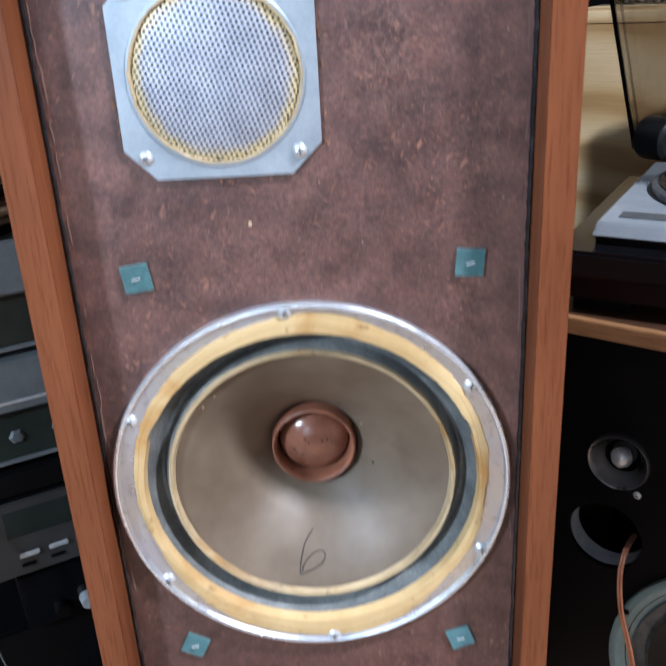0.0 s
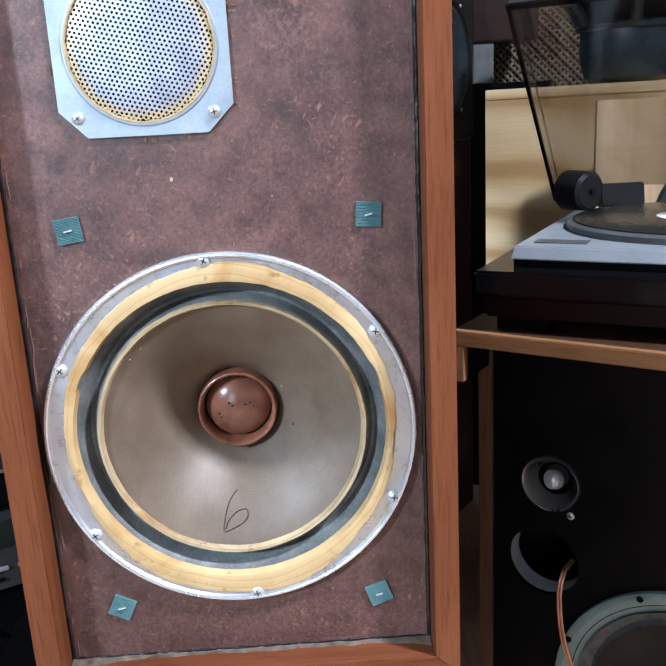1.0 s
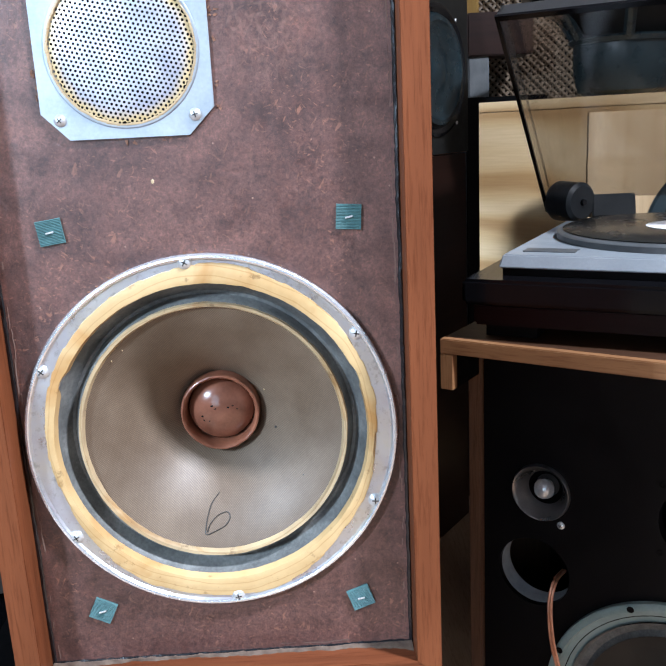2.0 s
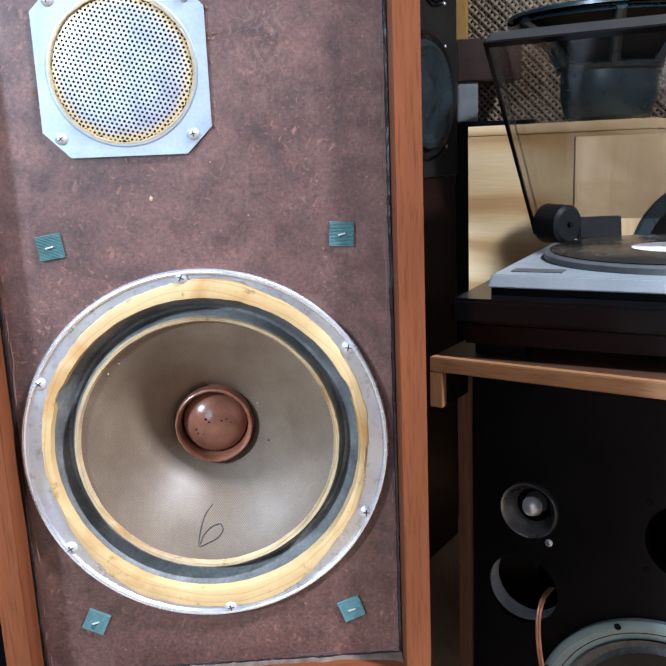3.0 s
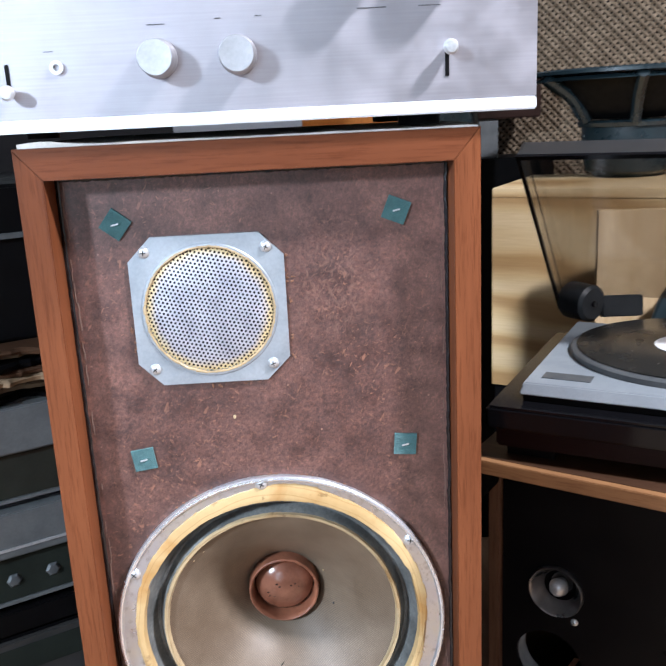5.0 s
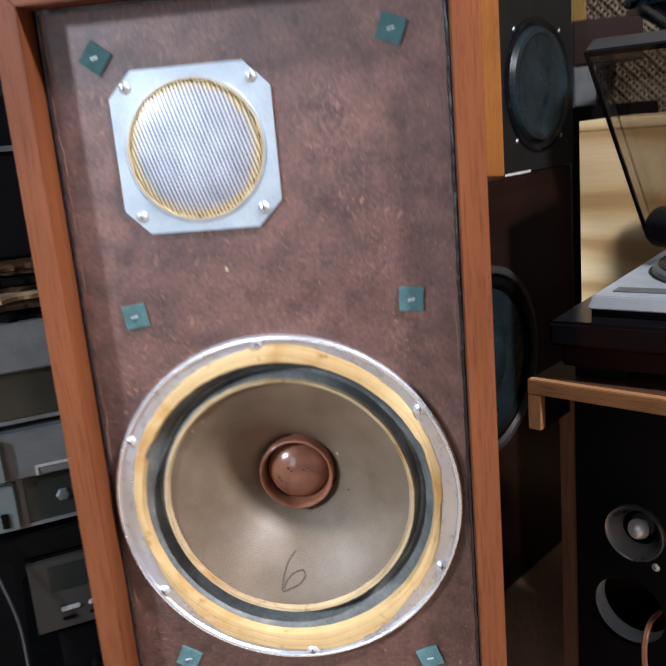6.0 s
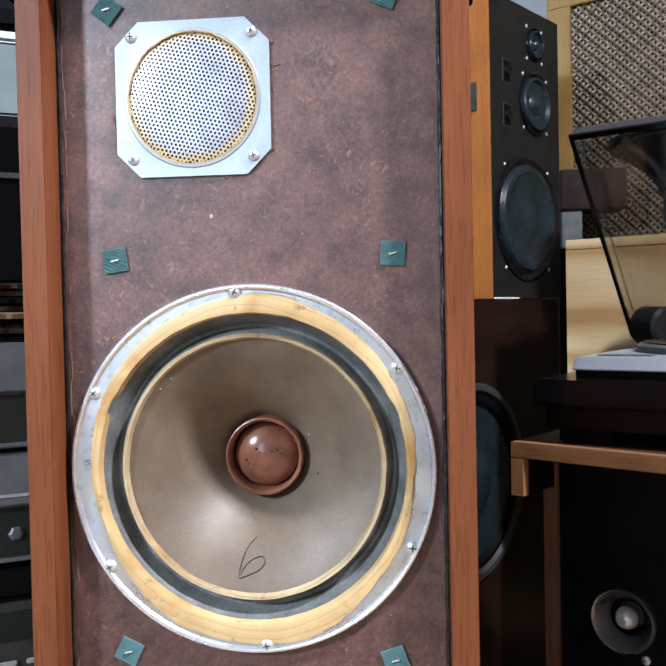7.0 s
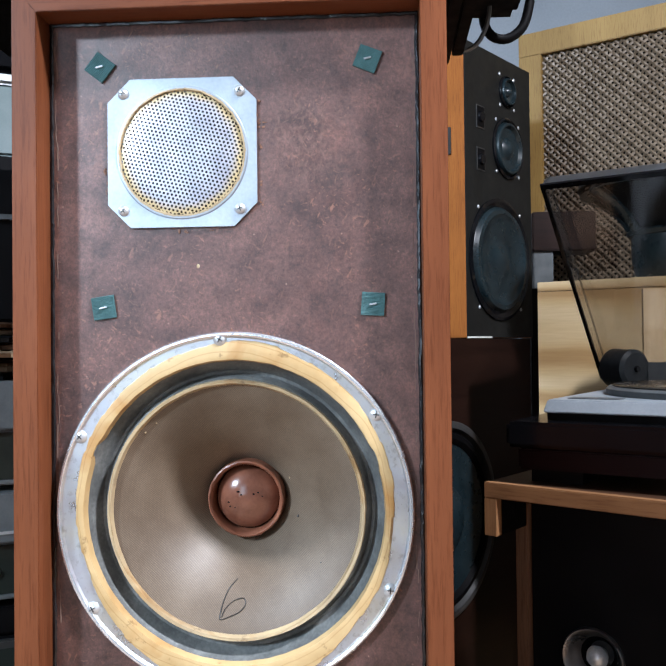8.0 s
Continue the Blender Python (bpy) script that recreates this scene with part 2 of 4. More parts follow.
CHROME = mottled("screw_steel", (0.52, 0.54, 0.56), (0.68, 0.69, 0.70), 200, 0.36, 0.6, relief=0.03)
GREEN = mottled("green_hook_tape", (0.034, 0.092, 0.096), (0.066, 0.155, 0.158), 120, 0.6, relief=0.6, fine=900)
FIBRE = plain("torn_fibre", (0.17, 0.11, 0.088), 0.7)
PENCIL = plain("pencil_mark", (0.03, 0.026, 0.022), 0.5)
SILVER = brushed("brushed_silver_panel", (0.39, 0.375, 0.405), 0.50)
SILVER_EDGE = brushed("polished_panel_edge", (0.86, 0.87, 0.90), 0.4, metal=0.35)
PAPER = mottled("white_sheet", (0.62, 0.60, 0.55), (0.8, 0.78, 0.74), 60, 0.6, relief=0.3)
OAK = wood("light_brown_trim", (0.20, 0.098, 0.042), (0.31, 0.165, 0.078), "x", 0.38)
OAK_DARK = wood("dark_brown_veneer", (0.040, 0.020, 0.012), (0.085, 0.045, 0.026), "x", 0.42)
SIDEWOOD = wood("mid_brown_veneer_upright", (0.115, 0.064, 0.042), (0.200, 0.115, 0.072), "z", 0.42)
OAK_Z = wood("light_brown_trim_upright", (0.20, 0.098, 0.042), (0.31, 0.165, 0.078), "z", 0.38)
DARKWOOD = wood("dark_rosewood", (0.006, 0.0020, 0.0030), (0.014, 0.0044, 0.0056), "x", 0.35)
def figured_ply(name):
    """Rotary-cut pine face: broad wandering bands of pale and honey wood."""
    m, nt, b = material(name, 0.5)
    v = coords(nt, (0.35, 1, 1))
    w = nt.nodes.new("ShaderNodeTexWave")
    w.bands_direction = "Z"
    w.inputs["Scale"].default_value, w.inputs["Distortion"].default_value = 3.8, 12.0
    w.inputs["Detail"].default_value, w.inputs["Detail Scale"].default_value = 2.0, 1.1
    nt.links.new(v, w.inputs["Vector"])
    c = ramp(nt, w.outputs["Fac"], [(0.06, (0.37, 0.225, 0.095)), (0.30, (0.49, 0.335, 0.162)), (0.9, (0.59, 0.445, 0.255))])
    fine = noise_of(nt, coords(nt, (0.05, 1, 1)), 300, 4, 0.6)
    c = mixed(nt, 0.4, c, ramp(nt, fine, [(0.35, (0.78, 0.74, 0.70)), (0.6, (1, 1, 1))]), "MULTIPLY")
    nt.links.new(c, b.inputs["Base Color"])
    bump(nt, b, fine, 0.1, 0.0005)
    return m


BROWNWOOD = wood("dark_red_brown_wood", (0.010, 0.004, 0.003), (0.022, 0.009, 0.006), "x", 0.4)
for m in (DARKWOOD, BROWNWOOD, OAK_DARK):
    m.node_tree.nodes["Principled BSDF"].inputs["Specular IOR Level"].default_value = 0.14
PLY = figured_ply("pine_plywood_figured")
PLY_Z = wood("pine_plywood_panel", (0.42, 0.295, 0.15), (0.66, 0.52, 0.335), "z", 0.55, 24.0, 0.45)
ORANGE = wood("orange_veneer", (0.31, 0.098, 0.018), (0.43, 0.150, 0.032), "z", 0.4)
DECK = mottled("silver_grey_deck", (0.25, 0.285, 0.315), (0.31, 0.345, 0.375), 15, 0.38, 0.3, relief=0.03)
HINGE = mottled("blue_black_plastic", (0.010, 0.012, 0.014), (0.018, 0.021, 0.024), 40, 0.45, relief=0.1, spec=0.3)
VINYL = mottled("black_record", (0.014, 0.014, 0.013), (0.022, 0.021, 0.019), 15, 0.25, relief=0.1)
WHITE = plain("white_label", (0.78, 0.78, 0.76), 0.5)
TEAL = mottled("teal_grey_enamel", (0.006, 0.012, 0.015), (0.013, 0.024, 0.029), 20, 0.3, relief=0.05)
HORN = mottled("dull_horn_metal", (0.19, 0.187, 0.19), (0.26, 0.256, 0.26), 12, 0.30, 0.9, relief=0.0)
LIP_HIGHLIGHT = mottled("lip_highlight_zinc", (0.68, 0.71, 0.75), (0.86, 0.88, 0.92), 60, 0.24, 0.75, relief=0.03)
PORT = mottled("pale_grey_port", (0.26, 0.29, 0.32), (0.36, 0.39, 0.42), 60, 0.6, relief=0.1)
RIM = mottled("pale_teal_enamel", (0.22, 0.30, 0.29), (0.32, 0.41, 0.40), 20, 0.35, relief=0.05)
COPPER = mottled("copper_wire", (0.48, 0.20, 0.11), (0.66, 0.32, 0.2), 60, 0.35, 0.6, relief=0.1)
WALL = mottled("pale_wall", (0.34, 0.37, 0.41), (0.41, 0.44, 0.48), 3, 0.8, relief=0.2, fine=120)
DIMWALL = mottled("brown_wall", (0.15, 0.14, 0.13), (0.20, 0.19, 0.18), 3, 0.8, relief=0.2, fine=120)
CEIL = mottled("grey_ceiling", (0.34, 0.34, 0.35), (0.42, 0.42, 0.43), 3, 0.85, relief=0.1, fine=120)
FLOOR = wood("brown_wooden_floor", (0.30, 0.19, 0.115), (0.46, 0.31, 0.20), "y", 0.45, 12.0)
CANE = mottled("cane_lattice", (0.105, 0.074, 0.048), (0.185, 0.137, 0.093), 30, 0.42, relief=0.1, spec=0.35)
FRAMEWOOD = wood("pale_yellow_frame", (0.27, 0.165, 0.048), (0.36, 0.23, 0.075), "z", 0.5, 20)
GREYMETAL = mottled("grey_metal_case", (0.075, 0.083, 0.088), (0.125, 0.135, 0.14), 25, 0.4, 0.3, relief=0.05)
DECKGREY = mottled("light_grey_metal_fascia", (0.100, 0.108, 0.111), (0.150, 0.158, 0.160), 25, 0.4, 0.2, relief=0.05)
DARKGREY = mottled("dark_grey_panel", (0.026, 0.025, 0.024), (0.040, 0.038, 0.037), 20, 0.4, relief=0.05)
GREENGREY = mottled("grey_green_case", (0.10, 0.135, 0.135), (0.15, 0.185, 0.185), 12, 0.5, relief=0.05)
BLACKFRONT = mottled("satin_black_baffle", (0.003, 0.0026, 0.0033), (0.0055, 0.005, 0.0058), 12, 0.42, relief=0.1, spec=0.12)
TOWERFRONT = mottled("charcoal_front", (0.008, 0.008, 0.0075), (0.013, 0.013, 0.012), 12, 0.42, relief=0.08, spec=0.2)
WAX = mottled("old_wood_and_paper", (0.09, 0.05, 0.026), (0.36, 0.24, 0.14), 40, 0.7, stretch=(0.2, 0.2, 2.0), relief=0.3)


def tinted_acrylic(name, tint, least, most, rough):
    m, nt, b = material(name, 0.08)
    nt.nodes.remove(b)
    out = nt.nodes["Material Output"]
    clear = nt.nodes.new("ShaderNodeBsdfTransparent")
    clear.inputs["Color"].default_value = tint
    gloss = nt.nodes.new("ShaderNodeBsdfGlossy")
    gloss.inputs["Roughness"].default_value = rough
    edge = nt.nodes.new("ShaderNodeLayerWeight")
    edge.inputs["Blend"].default_value = 0.25
    fres = nt.nodes.new("ShaderNodeMapRange")
    fres.inputs["To Min"].default_value, fres.inputs["To Max"].default_value = least, most
    nt.links.new(edge.outputs["Facing"], fres.inputs["Value"])
    mix = nt.nodes.new("ShaderNodeMixShader")
    nt.links.new(fres.outputs[0], mix.inputs[0])
    nt.links.new(clear.outputs[0], mix.inputs[1])
    nt.links.new(gloss.outputs[0], mix.inputs[2])
    nt.links.new(mix.outputs[0], out.inputs["Surface"])
    return m


# extra gloss in the front lip stands in for its grey reflection; clear smoked panes
SMOKED = tinted_acrylic("smoked_acrylic", (0.73, 0.715, 0.70, 1), 0.025, 0.35, 0.1)
LIP = tinted_acrylic("smoked_acrylic_lip", (0.50, 0.50, 0.52, 1), 0.22, 0.5, 0.35)

# ---- mesh helpers ----


def thing(name, m, label, category, group="", kind=""):
    ob = new(name)
    ob.empty_display_size = 0.05
    ob.matrix_world = m
    return tagged(ob, label, category, group, kind)


def part(name, bm, mat, parent=None, label="", smooth=False):
    me = bpy.data.meshes.new(name)
    bmesh.ops.recalc_face_normals(bm, faces=bm.faces)
    for f in bm.faces:
        f.smooth = smooth
    bm.to_mesh(me)
    bm.free()
    me.materials.append(mat)
    ob = new(name, me)
    if parent is not None:
        ob.parent = parent
    if smooth:
        me.set_sharp_from_angle(angle=radians(38))
    return tagged(ob, label)


def box(bm, x0, x1, y0, y1, z0, z1, bevel=0.0, m=None):
    made = bmesh.ops.create_cube(bm, size=1)["verts"]
    for v in made:
        v.co = Vector((x0 if v.co.x < 0 else x1, y0 if v.co.y < 0 else y1, z0 if v.co.z < 0 else z1))
    if bevel:
        edges = list({e for v in made for e in v.link_edges})
        made = list({v for f in bmesh.ops.bevel(bm, geom=edges, offset=bevel, segments=2, affect="EDGES")["faces"] for v in f.verts} | {v for v in made if v.is_valid})
    if m is not None:
        for v in made:
            v.co = m @ v.co
    return bm


def boxed(*args, **kw):
    return box(bmesh.new(), *args, **kw)


def lathe(profile, n=64, closed=False, c=(0, 0, 0), wob=None):
    """Turns a profile of (radius, y) about the y axis."""
    bm = bmesh.new()
    rings = []
    for k, (r, y) in enumerate(profile):
        if r < 1e-6:
            rings.append([bm.verts.new((c[0], c[1] + y, c[2]))])
            continue
        row = []
        for i in range(n):
            a = 2 * math.pi * i / n
            rr = r + (wob(k, a) if wob else 0)
            row.append(bm.verts.new((c[0] + rr * math.cos(a), c[1] + y, c[2] + rr * math.sin(a))))
        rings.append(row)
    pairs = list(zip(rings, rings[1:])) + ([(rings[-1], rings[0])] if closed else [])
    for a, b in pairs:
        for i in range(n):
            j = (i + 1) % n
            if len(a) == 1 and len(b) == 1:
                continue
            if len(a) == 1:
                bm.faces.new((a[0], b[i], b[j]))
            elif len(b) == 1:
                bm.faces.new((a[i], b[0], a[j]))
            else:
                bm.faces.new((a[i], b[i], b[j], a[j]))
    return bm


def upright(bm):
    """Turns what was lathed about y to stand about z (y becomes minus z)."""
    bmesh.ops.transform(bm, matrix=Matrix.Rotation(radians(-90), 4, "X"), verts=bm.verts)
    return bm


def moved(bm, m):
    bmesh.ops.transform(bm, matrix=m, verts=bm.verts)
    return bm


def prism(outline, y0, y1, bevel=0.0):
    """An outline of (x, z) given depth from y0 (front) to y1."""
    bm = bmesh.new()
    front = [bm.verts.new((x, y0, z)) for x, z in outline]
    back = [bm.verts.new((x, y1, z)) for x, z in outline]
    face = bm.faces.new(front)
    bm.faces.new(back[::-1])
    n = len(outline)
    for i in range(n):
        bm.faces.new((front[i], back[i], back[(i + 1) % n], front[(i + 1) % n]))
    if bevel:
        bmesh.ops.bevel(bm, geom=list(face.edges), offset=bevel, segments=2, affect="EDGES")
    return bm


def holed(x0, x1, z0, z1, holes, y0, y1, n=48):
    """A board with round holes (x, z, r) cut right through."""
    bm = bmesh.new()
    faces = []
    for y in (y0, y1):
        outer = [bm.verts.new((x, y, z)) for x, z in ((x0, z0), (x1, z0), (x1, z1), (x0, z1))]
        loops = [outer] + [[bm.verts.new((cx + r * math.cos(2 * math.pi * i / n), y, cz + r * math.sin(2 * math.pi * i / n))) for i in range(n)] for cx, cz, r in holes]
        edges = []
        for lp in loops:
            edges += [bm.edges.new((lp[i], lp[(i + 1) % len(lp)])) for i in range(len(lp))]
        bmesh.ops.triangle_fill(bm, edges=edges, use_beauty=True)
        faces.append(loops)
    for la, lb in zip(*faces):
        for i in range(len(la)):
            j = (i + 1) % len(la)
            bm.faces.new((la[i], la[j], lb[j], lb[i]))
    return bm


def tube(points, r, n=8, closed=False):
    """A round cord along points."""
    bm = bmesh.new()
    pts = [Vector(p) for p in points]
    rings = []
    for i, p in enumerate(pts):
        d = (pts[min(i + 1, len(pts) - 1)] - pts[max(i - 1, 0)]).normalized()
        side = d.cross(Vector((0.13, 0.9, 0.21))).normalized()
        up = d.cross(side)
        rings.append([bm.verts.new(p + r * (math.cos(2 * math.pi * k / n) * side + math.sin(2 * math.pi * k / n) * up)) for k in range(n)])
    for a, b in zip(rings, rings[1:]):
        for k in range(n):
            bm.faces.new((a[k], a[(k + 1) % n], b[(k + 1) % n], b[k]))
    bm.faces.new(rings[0])
    bm.faces.new(rings[-1][::-1])
    return bm


def smooth_line(pts, steps=6):
    """Catmull-Rom through points."""
    p = [Vector(q) for q in pts]
    p = [2 * p[0] - p[1]] + p + [2 * p[-1] - p[-2]]
    out = []
    for i in range(1, len(p) - 2):
        for k in range(steps):
            t = k / steps
            a, b, c, d = p[i - 1 : i + 3]
            out.append(0.5 * (2 * b + (c - a) * t + (2 * a - 5 * b + 4 * c - d) * t * t + (3 * b - a - 3 * c + d) * t ** 3))
    return out + [p[-2]]


def screw(parent, x, y, z, r=0.0042, turn=20.0, name="screw"):
    """A pan-head cross screw facing -y."""
    ob = part(name, lathe([(0, -0.0026), (r * 0.45, -0.0024), (r * 0.8, -0.0016), (r, -0.0004), (r, 0.0004)], 16), CHROME, parent, smooth=True)
    ob.location = (x, y, z)
    bm = bmesh.new()
    for a in (turn, turn + 90):
        box(bm, -r * 0.48, r * 0.48, -0.00272, -0.0020, -r * 0.085, r * 0.085, m=Matrix.Rotation(radians(a), 4, "Y"))
    part("cross_slot", bm, DARKGREY, ob)
    return ob


# ---- the room ----
FZ, CZ = -0.513, 2.35
X0, X1, Y0, Y1 = -2.2, 2.4, -3.0, 2.7


def structure(name, bm, mat, label, category):
    return tagged(part(name, bm, mat), label, category, kind="structure")


structure("floor", boxed(X0 - 0.1, X1 + 0.1, Y0 - 0.1, Y1 + 0.1, FZ - 0.1, FZ), FLOOR, "light brown wooden floor under the stacked equipment", "floor")
structure("ceiling", boxed(X0 - 0.1, X1 + 0.1, Y0 - 0.1, Y1 + 0.1, CZ, CZ + 0.1), CEIL, "plain grey painted ceiling", "ceiling")
structure("wall_north", boxed(X0 - 0.1, X1 + 0.1, Y1, Y1 + 0.1, FZ, CZ), WALL, "pale blue-grey painted wall behind the speakers", "wall")
# The opening is made only to hold the added fill lamp.
bm = bmesh.new()
box(bm, X0 - 0.1, -1.36, Y0 - 0.1, Y0, FZ, CZ)
box(bm, -0.54, X1 + 0.1, Y0 - 0.1, Y0, FZ, CZ)
box(bm, -1.36, -0.54, Y0 - 0.1, Y0, 1.52, CZ)
structure("wall_south", bm, DIMWALL, "plain grey-brown wall with an opening added for fill light", "wall")
structure("wall_east", boxed(X1, X1 + 0.1, Y0, Y1, FZ, CZ), DIMWALL, "plain grey-brown wall", "wall")
WY0, WY1, WZ0, WZ1 = -2.62, -1.98, 1.46, 2.1
bm = bmesh.new()
box(bm, X0 - 0.1, X0, Y0, WY0, FZ, CZ)
box(bm, X0 - 0.1, X0, WY1, Y1, FZ, CZ)
box(bm, X0 - 0.1, X0, WY0, WY1, FZ, WZ0)
box(bm, X0 - 0.1, X0, WY0, WY1, WZ1, CZ)
structure("wall_west", bm, DIMWALL, "plain grey-brown wall with a small window opening", "wall")

# ---- main loudspeaker ----
SX, SZ = -0.020, 0.103
W, H, FR = 0.1512, 0.561, 0.0178
FRONT, BACK = -0.024, 0.265
speaker = thing("loudspeaker", pose(SX, 0, SZ), "open walnut loudspeaker cabinet with its grille removed", "loudspeaker")


def mitred(x0, z0, x1, z1, ix0, iz0, ix1, iz1):
    """A board of the cabinet box: front face from the outer to the inner edge, mitred at the corners."""
    return prism([(x0, z0), (x1, z1), (ix1, iz1), (ix0, iz0)], FRONT, BACK, 0.0005)


I = W - FR
IZ0, IZ1 = FR - 0.002, H - FR - 0.003
part("side_panel", mitred(-W, 0, -W, H, -I, IZ0, -I, IZ1), WALNUT_Z, speaker, "walnut side panel with worn front edge")
part("side_panel", mitred(W, 0, W, H, I, IZ0, I, IZ1), WALNUT_Z, speaker)
part("top_panel", mitred(-W, H, W, H, -I, IZ1, I, IZ1), WALNUT_X, speaker, "walnut top panel with a pale worn edge")
part("bottom_panel", mitred(-W, 0, W, 0, -I, IZ0, I, IZ0), WALNUT_X, speaker)
part("back_panel", boxed(-I, I, BACK - 0.012, BACK - 0.001, IZ0, IZ1), BLACK, speaker)
CX, CZL, R = -0.0010, 0.1880, 0.1272
TX, TZ = -0.0362, 0.4440
baffle = part("baffle", holed(-I + 0.0012, I - 0.0012, IZ0 + 0.001, IZ1 - 0.001, [(CX, CZL, 0.112), (TX, TZ, 0.046)], 0, 0.016, 72), BAFFLE, speaker, "brown painted particle board baffle, scratched")


def sealant(p0, p1):
    """An uneven bead of black sealant along the joint of baffle and box."""
    a, b = Vector(p0), Vector(p1)
    n = int((b - a).length / 0.0028)
    rng = random.Random(int(1000 * (a.x + 3 * a.z + 7 * b.x)))
    pts = [a.lerp(b, i / n) + Vector((rng.uniform(-0.0002, 0.0002), rng.uniform(-0.0002, 0.0002), rng.uniform(-0.0004, 0.0004))) for i in range(n + 1)]
    bm = tube(pts, 0.0015, 6)
    for v in bm.verts:
        v.co.y = v.co.y * 0.7 - 0.0005
        swell = 0.0005 * noise.noise((v.co.x * 60, 3.3, v.co.z * 60)) + 0.0005 * noise.noise((v.co.x * 330, 1.3, v.co.z * 330))
        v.co.x += swell * (1 if v.co.x > 0 else -1)
        v.co.y += 0.6 * swell
    return bm


e = 0.0015
for p0, p1 in (((-I + e, 0, IZ0), (-I + e, 0, IZ1)), ((I - e, 0, IZ0), (I - e, 0, IZ1)), ((-I, 0, IZ0 + e), (I, 0, IZ0 + e)), ((-I, 0, IZ1 - e), (I, 0, IZ1 - e))):
    part("sealant_bead", sealant(p0, p1), GASKET, speaker, "black uneven sealant bead", smooth=True)

DUST = mottled("grey_brown_dust", (0.05, 0.028, 0.018), (0.12, 0.082, 0.058), 110, 0.9, relief=0.5, fine=500)


def dust_strip(x0, x1, seed):
    """A low drift of dust where the baffle meets the bottom board."""
    bm = bmesh.new()
    n = 90
    back, front, top = [], [], []
    for i in range(n + 1):
        x = x0 + (x1 - x0) * i / n
        end = abs(2 * i / n - 1) ** 6
        w = 0.0015 + 0.0022 * noise.noise((x * 60, seed, 0)) + 0.0015 * noise.noise((x * 240, seed, 4)) + 0.009 * end
        back.append(bm.verts.new((x, -0.0006, IZ0 + 0.0022 + 0.0008 * noise.noise((x * 150, seed, 2)))))
        top.append(bm.verts.new((x, -0.0020 - w * 0.3, IZ0 + 0.0016)))
        front.append(bm.verts.new((x, -0.0020 - w, IZ0 - 0.0002)))
    for a, b in ((back, top), (top, front)):
        for i in range(n):
            bm.faces.new((a[i], a[i + 1], b[i + 1], b[i]))
    return bm


tagged(part("dust", dust_strip(-I + 0.001, I - 0.001, 7.3), DUST, speaker, "grey-brown dust drift on the ledge", smooth=True), kind="stuff")


def chipped_line(p0, p1, seed):
    """A thin broken line of torn fibres along the edge of the board."""
    rng = random.Random(seed)
    a, b = Vector(p0), Vector(p1)
    d = b - a
    side = Vector((d.z, 0, -d.x)).normalized()
    bm = bmesh.new()
    t = 0.0
    while t < 1:
        run = rng.uniform(0.004, 0.02) / d.length
        if rng.random() < 0.6:
            o = rng.uniform(-0.0009, 0.0009)
            w = rng.uniform(0.00015, 0.00055)
            q = [a + d * min(1, t + run * k / 3) + side * (o + rng.uniform(-0.0004, 0.0004)) for k in range(4)]
            for u, v in zip(q, q[1:]):
                bm.faces.new([bm.verts.new(p) for p in (u - side * w - Vector((0, 0.0003, 0)), v - side * w - Vector((0, 0.0004, 0)), v + side * w - Vector((0, 0.0001, 0)), u + side * w - Vector((0, 0.0001, 0)))])
        t += run
    return bm


m_ = 0.0050
for i, (p0, p1) in enumerate((((-I + m_, 0, IZ0 + m_), (-I + m_, 0, IZ1 - m_)), ((I - m_, 0, IZ0 + m_), (I - m_, 0, IZ1 - m_)), ((-I + m_, 0, IZ0 + m_), (I - m_, 0, IZ0 + m_)))):
    tagged(part("torn_edge", chipped_line(p0, p1, 11 + i), FIBRE, baffle, "torn pale fibres along the joint"), kind="stuff")

# woofer
c = (CX, 0, CZL)
woofer = part("woofer", lathe([(R, 0.0005), (R, -0.0040), (R - 0.0012, -0.0058), (R - 0.0030, -0.0058), (R - 0.0042, -0.0042), (0.1085, -0.0036), (0.1075, 0.0010), (0.1075, 0.02)], 128, c=c), STEEL, speaker, "ten-inch woofer with zinc steel frame", smooth=True)
# Metal paler than the frame's paints in the highlight along the lip.
part("frame_lip", lathe([(R + 0.0001, -0.0036), (R + 0.0002, -0.0050), (R - 0.0008, -0.0064), (R - 0.0020, -0.0066), (R - 0.0030, -0.0060)], 128, c=c), LIP_HIGHLIGHT, woofer, "rolled outer lip, paler metal for its highlight", smooth=True)


def glue_edge(k, a):
    ca, sa = math.cos(a), math.sin(a)
    if k in (0, 1):
        slow = noise.noise((1.7 * ca, 1.7 * sa, 3.1))
        step = math.floor(3.0 * noise.noise((2.0 * ca, 2.0 * sa, 6.2))) / 3.0
        return 0.0068 * sa * sa - 0.0030 + 0.0030 * slow + 0.0026 * step + 0.0005 * noise.noise((20 * ca, 20 * sa, 0.3))
    if k in (3, 4):
        bite = max(0.0, noise.noise((5 * ca, 5 * sa, 8.3)) - 0.42)
        return 0.0003 * noise.noise((16 * ca, 16 * sa, 1.3)) + 0.0045 * bite
    return 0


part("glue_ring", lathe([(0.1172, -0.0034), (0.1167, -0.0047), (0.1110, -0.0056), (0.1076, -0.0050), (0.1066, 0.0020)], 320, c=c, wob=glue_edge), GLUE, woofer, "uneven ring of yellow dried glue", smooth=True)
